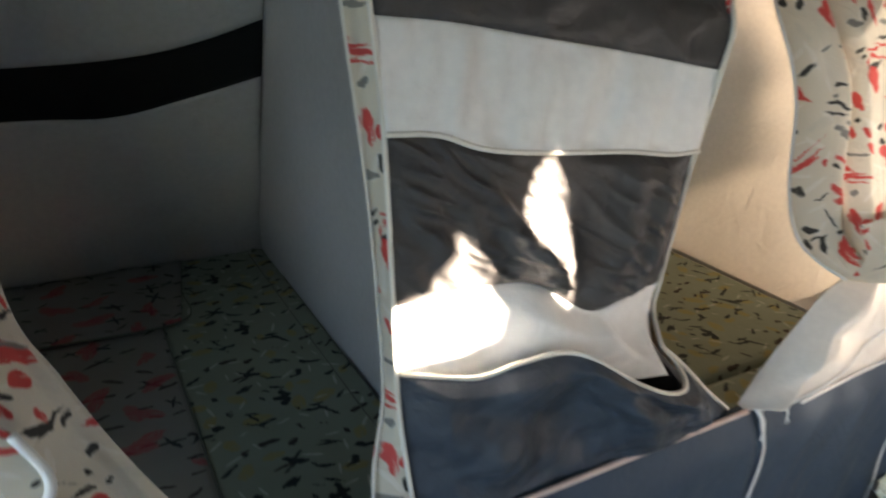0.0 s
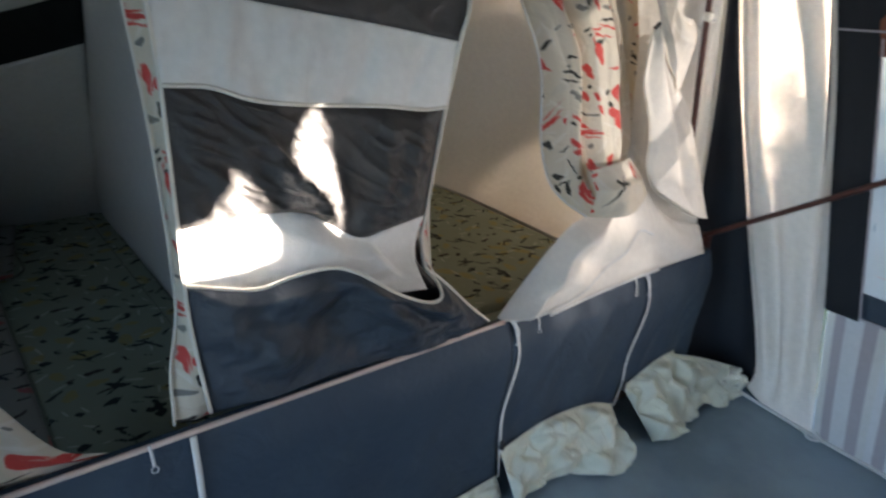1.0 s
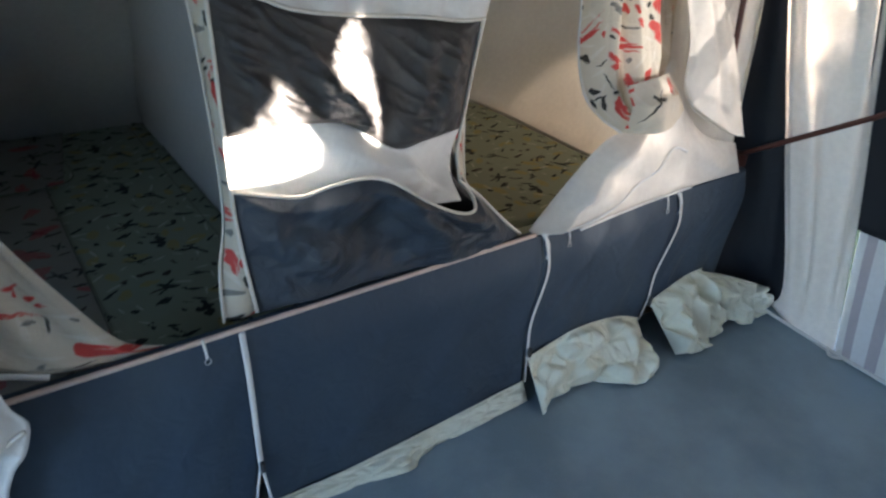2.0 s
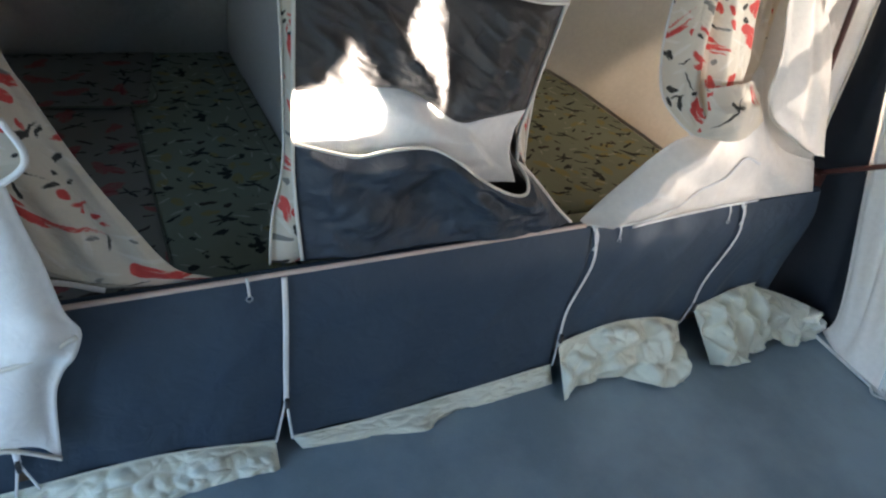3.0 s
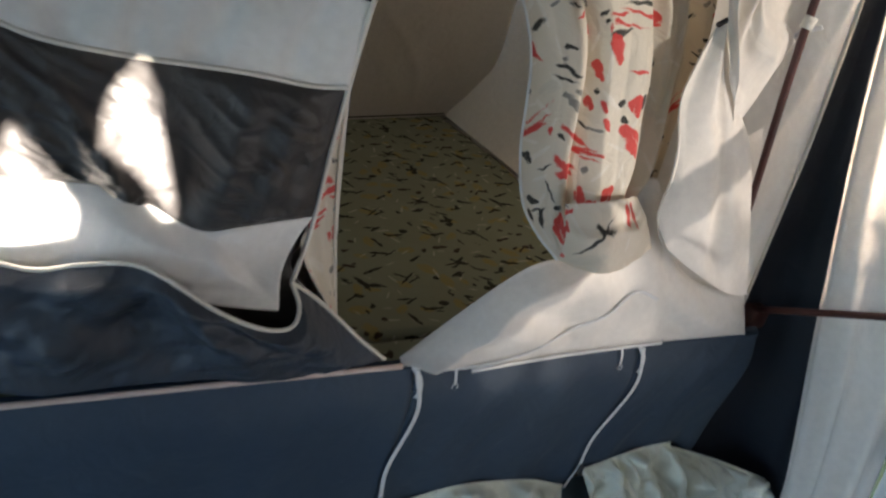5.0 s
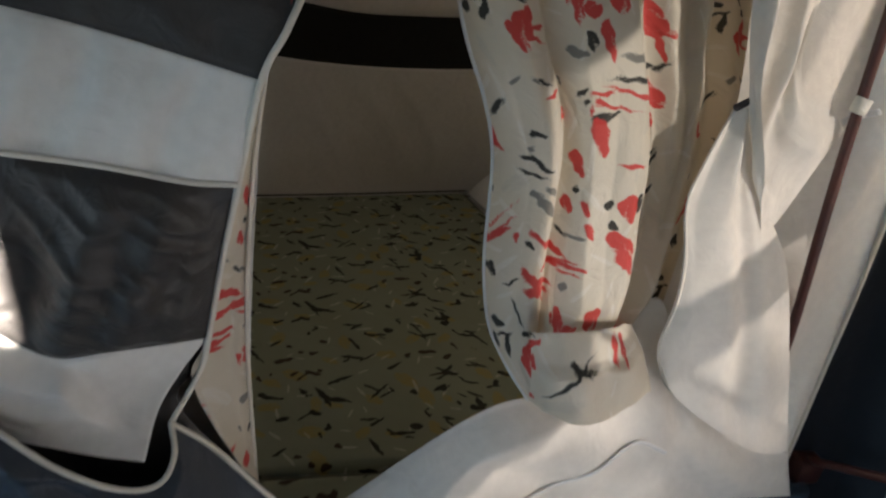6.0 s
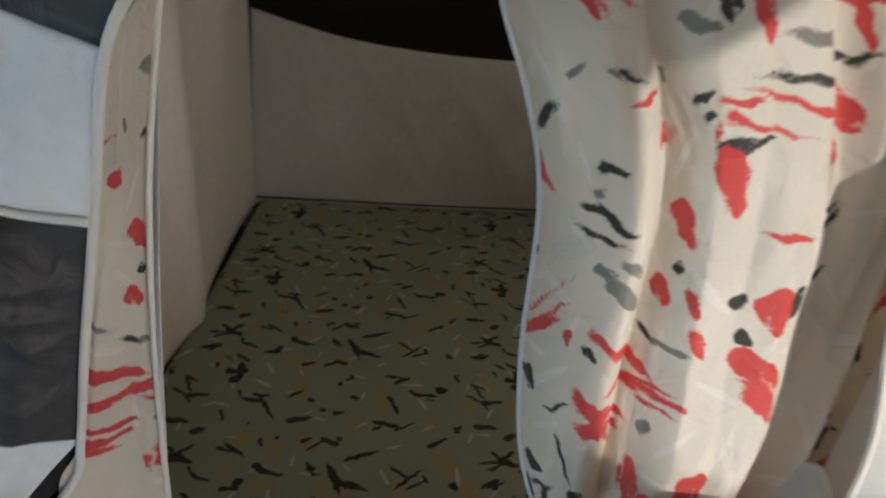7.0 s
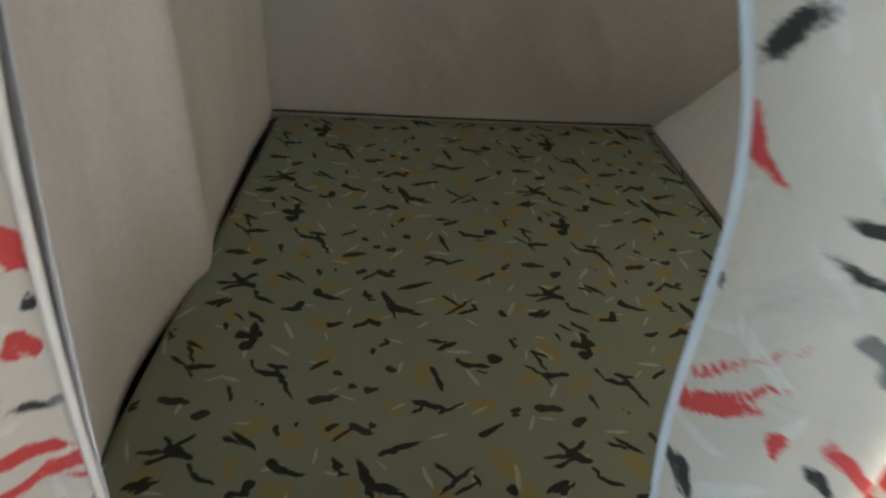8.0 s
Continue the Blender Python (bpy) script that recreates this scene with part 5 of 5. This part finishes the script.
skirt_specs = [
    (-1.45, -0.69, [(-1.45, 0.12), (-1.0, 0.11), (-0.72, 0.07)], (-0.69, 0, -0.693), (-1.45, 0, -1.45)),
    (-0.69, -0.002, [(-0.66, 0.10), (-0.36, 0.105), (-0.03, 0.042)], (-0.002, 0, -0.004), (-0.688, 0, -0.69)),
    (0.0, 1.047, [(0.02, 0.04), (0.26, 0.03), (0.6, 0.045), (0.995, 0.07)], (1.047, 0, 0.985), (0.0, 0, -0.002)),
    (1.049, 1.752, [(1.0, 0.17), (1.22, 0.215), (1.45, 0.19), (1.60, 0.13)], (1.752, 0, 1.63), (1.049, 0, 0.987)),
    (1.754, 2.205, [(1.665, 0.17), (1.85, 0.25), (1.98, 0.255), (2.07, 0.18)], (2.205, 0, 2.09), (1.754, 0, 1.632)),
]
for k, (x0, x1, bot, xr, xl) in enumerate(skirt_specs):
    sk = thing("skirt_panel", "navy canvas skirt panel hanging from the bed rail", "tent skirt", "bed skirt panels")
    bottom = [(x, -0.06, z) for x, z in bot]
    top = [(x0, -0.002, 0.648), ((x0 + x1) / 2, -0.002, 0.648), (x1, -0.002, 0.648)]
    seam = lambda e: [(a + dx, y, z) for a, (dx, y, z) in zip([e[0], e[0] + (e[2] - e[0]) * 0.2, e[0] + (e[2] - e[0]) * 0.75, e[2]], ((0, -0.002, 0.648), (0, -0.028, 0.52), (0, -0.045, 0.34), (0, -0.056, 0.225)))]
    lf, rt = seam(xl) + [bottom[0]], seam(xr) + [bottom[-1]]
    part("canvas", drape(top, bottom, lf, rt, nu=70, nv=50, fold=lambda u, v, k=k: 0.012 * smooth01(v * 5) * (1 - v) + hem(u, v, 0.1) * (0.007 * nz(u * 4, v * 3, k) + 0.004 * nz(u * 12 + v * 5, v * 4, k + 4)) + 0.006 * v * math.sin(u * 17 + k)), navy, sk)
    if k:
        wob = 0.022 if k >= 3 else 0.0
        zl = [(p[0] + d, p[1] - 0.016, p[2]) for p, d in zip(lf[:4], (0, wob, -wob * 0.3, 0))]
        part("zip", tube(zl, 0.0085 if k < 3 else 0.0065, 8, 50, 0.3), tape, sk, "white zip")
        part("zip_end", tube([zl[-1], (lf[-1][0], -0.075, lf[-1][2] + 0.01)], 0.004, 8, 20, 0.4), tape, sk)
        ort = skirt_specs[k - 1]
        part("zip_end", tube([(zl[-1][0] - 0.002, zl[-1][1], zl[-1][2]), (ort[2][-1][0], -0.075, ort[2][-1][1] + 0.01)], 0.004, 8, 20, 0.4), tape, sk)
        part("zip_slider", box(zl[-1][0] - 0.006, -0.09, zl[-1][2] - 0.02, zl[-1][0] + 0.006, -0.075, zl[-1][2] + 0.015, 0.003), charcoal, sk)

# cream mud flaps along the bottom of the skirt
flap_specs = [
    ([(-0.78, 0.11), (-0.36, 0.11), (-0.03, 0.045)], [(-0.8, -0.13, 0.004), (-0.5, -0.15, 0.003), (-0.2, -0.135, 0.004), (-0.035, -0.14, 0.005)], 0.03, 1),
    ([(0.02, 0.045), (0.26, 0.035), (0.6, 0.05), (0.995, 0.075)], [(0.05, -0.088, 0.003), (0.3, -0.12, 0.003), (0.46, -0.144, 0.003), (0.56, -0.11, 0.003), (1.0, -0.098, 0.004)], 0.02, 2),
    ([(1.0, 0.18), (1.22, 0.22), (1.45, 0.195), (1.60, 0.135)], [(1.0, -0.184, 0.004), (1.09, -0.15, 0.02), (1.26, -0.14, 0.004), (1.42, -0.25, 0.004), (1.535, -0.245, 0.004)], 0.055, 3),
    ([(1.655, 0.20), (1.85, 0.255), (1.97, 0.262)], [(1.71, -0.21, 0.004), (1.80, -0.245, 0.004), (1.95, -0.215, 0.004), (2.08, -0.17, 0.02)], 0.06, 6),
    ([(1.955, 0.25), (2.1, 0.19), (2.44, 0.03)], [(2.02, -0.12, 0.03), (2.10, -0.18, 0.01), (2.19, -0.24, 0.004), (2.43, -0.19, 0.004)], 0.05, 4),
]
for top, bottom, amp, seed in flap_specs:
    mud = thing("mud_flap", "crumpled cream plastic mud flap on the groundsheet", "mud flap", "mud flaps")
    ends = [(x, -0.064, z) for x, z in top]
    if seed == 4:
        ends[-1] = (2.42, -0.13, 0.06)
        ends[-2] = (2.17, -0.09, 0.17)
    def facets(u, v, a=amp, sd=seed):
        w = 0.12 * nz(u * 5, v * 3, sd)
        n = 7 if sd < 3 else 3.3
        p = Vector((u * n + 1.2 * v + w, v * 1.3 + 2 * w, sd * 3.1))
        d, _ = noise.voronoi(p)
        e, _ = noise.voronoi(Vector((u * 2.2 * n + 3 * w, v * 2.6 - u * 2 - w, sd * 5.3)))
        crease = 0.8 * (d[1] - d[0]) + 0.4 * (e[1] - e[0]) + 0.5 * nz(u * 6, v * 2, sd + 3)
        return min(1.0, v / 0.12, u / 0.03, (1 - u) / 0.03) * a * (1.75 * crease + 0.25 * math.sin(math.pi * v) - 0.15)

    sheet = drape(ends, bottom, nu=150, nv=44, fold=facets, out=(0, -0.75, 0.65))
    for v in sheet.verts:
        v.co.z = max(v.co.z, 0.003)
    part("plastic", sheet, cream, mud)
    part("stitched_hem", tube([(x, y - 0.004, z + 0.004) for x, y, z in ends], 0.004, 6, 60, 0.5), cream, mud)

# zip pulls and loops on the sill
for x, z in ((-0.098, 0.625), (1.158, 0.61), (1.68, 0.615)):
    pull = thing("zip_pull", "small white zip pull hanging at the sill", "zip pull", "zip pulls")
    part("tab", tube([(x, -0.012, z + 0.035), (x + 0.002, -0.022, z + 0.01), (x + 0.004, -0.024, z - 0.02)], 0.004, 6, 12, 0.5), plastic, pull)
    part("ring", tube([(x + 0.004 + 0.008 * math.cos(a), -0.026, z - 0.026 + 0.009 * math.sin(a)) for a in (q * 0.7 for q in range(10))], 0.0018, 6, 24), steel, pull)
for x in (1.04, 1.74):
    loop = thing("tape_loop", "white tape loop hanging over the skirt top", "strap", "tape loops")
    part("tape", tube([(x, -0.01, 0.655), (x + 0.018, -0.024, 0.62), (x + 0.02, -0.03, 0.585), (x + 0.012, -0.032, 0.565)], 0.007, 6, 24, 0.4), tape, loop)
peg = thing("peg_loop", "clear plastic peg loop at the wall foot", "peg loop")
part("loop", tube([(2.29, -0.53, 0.03), (2.27, -0.56, 0.012), (2.285, -0.6, 0.02), (2.30, -0.57, 0.035)], 0.006, 6, 24), plastic, peg)
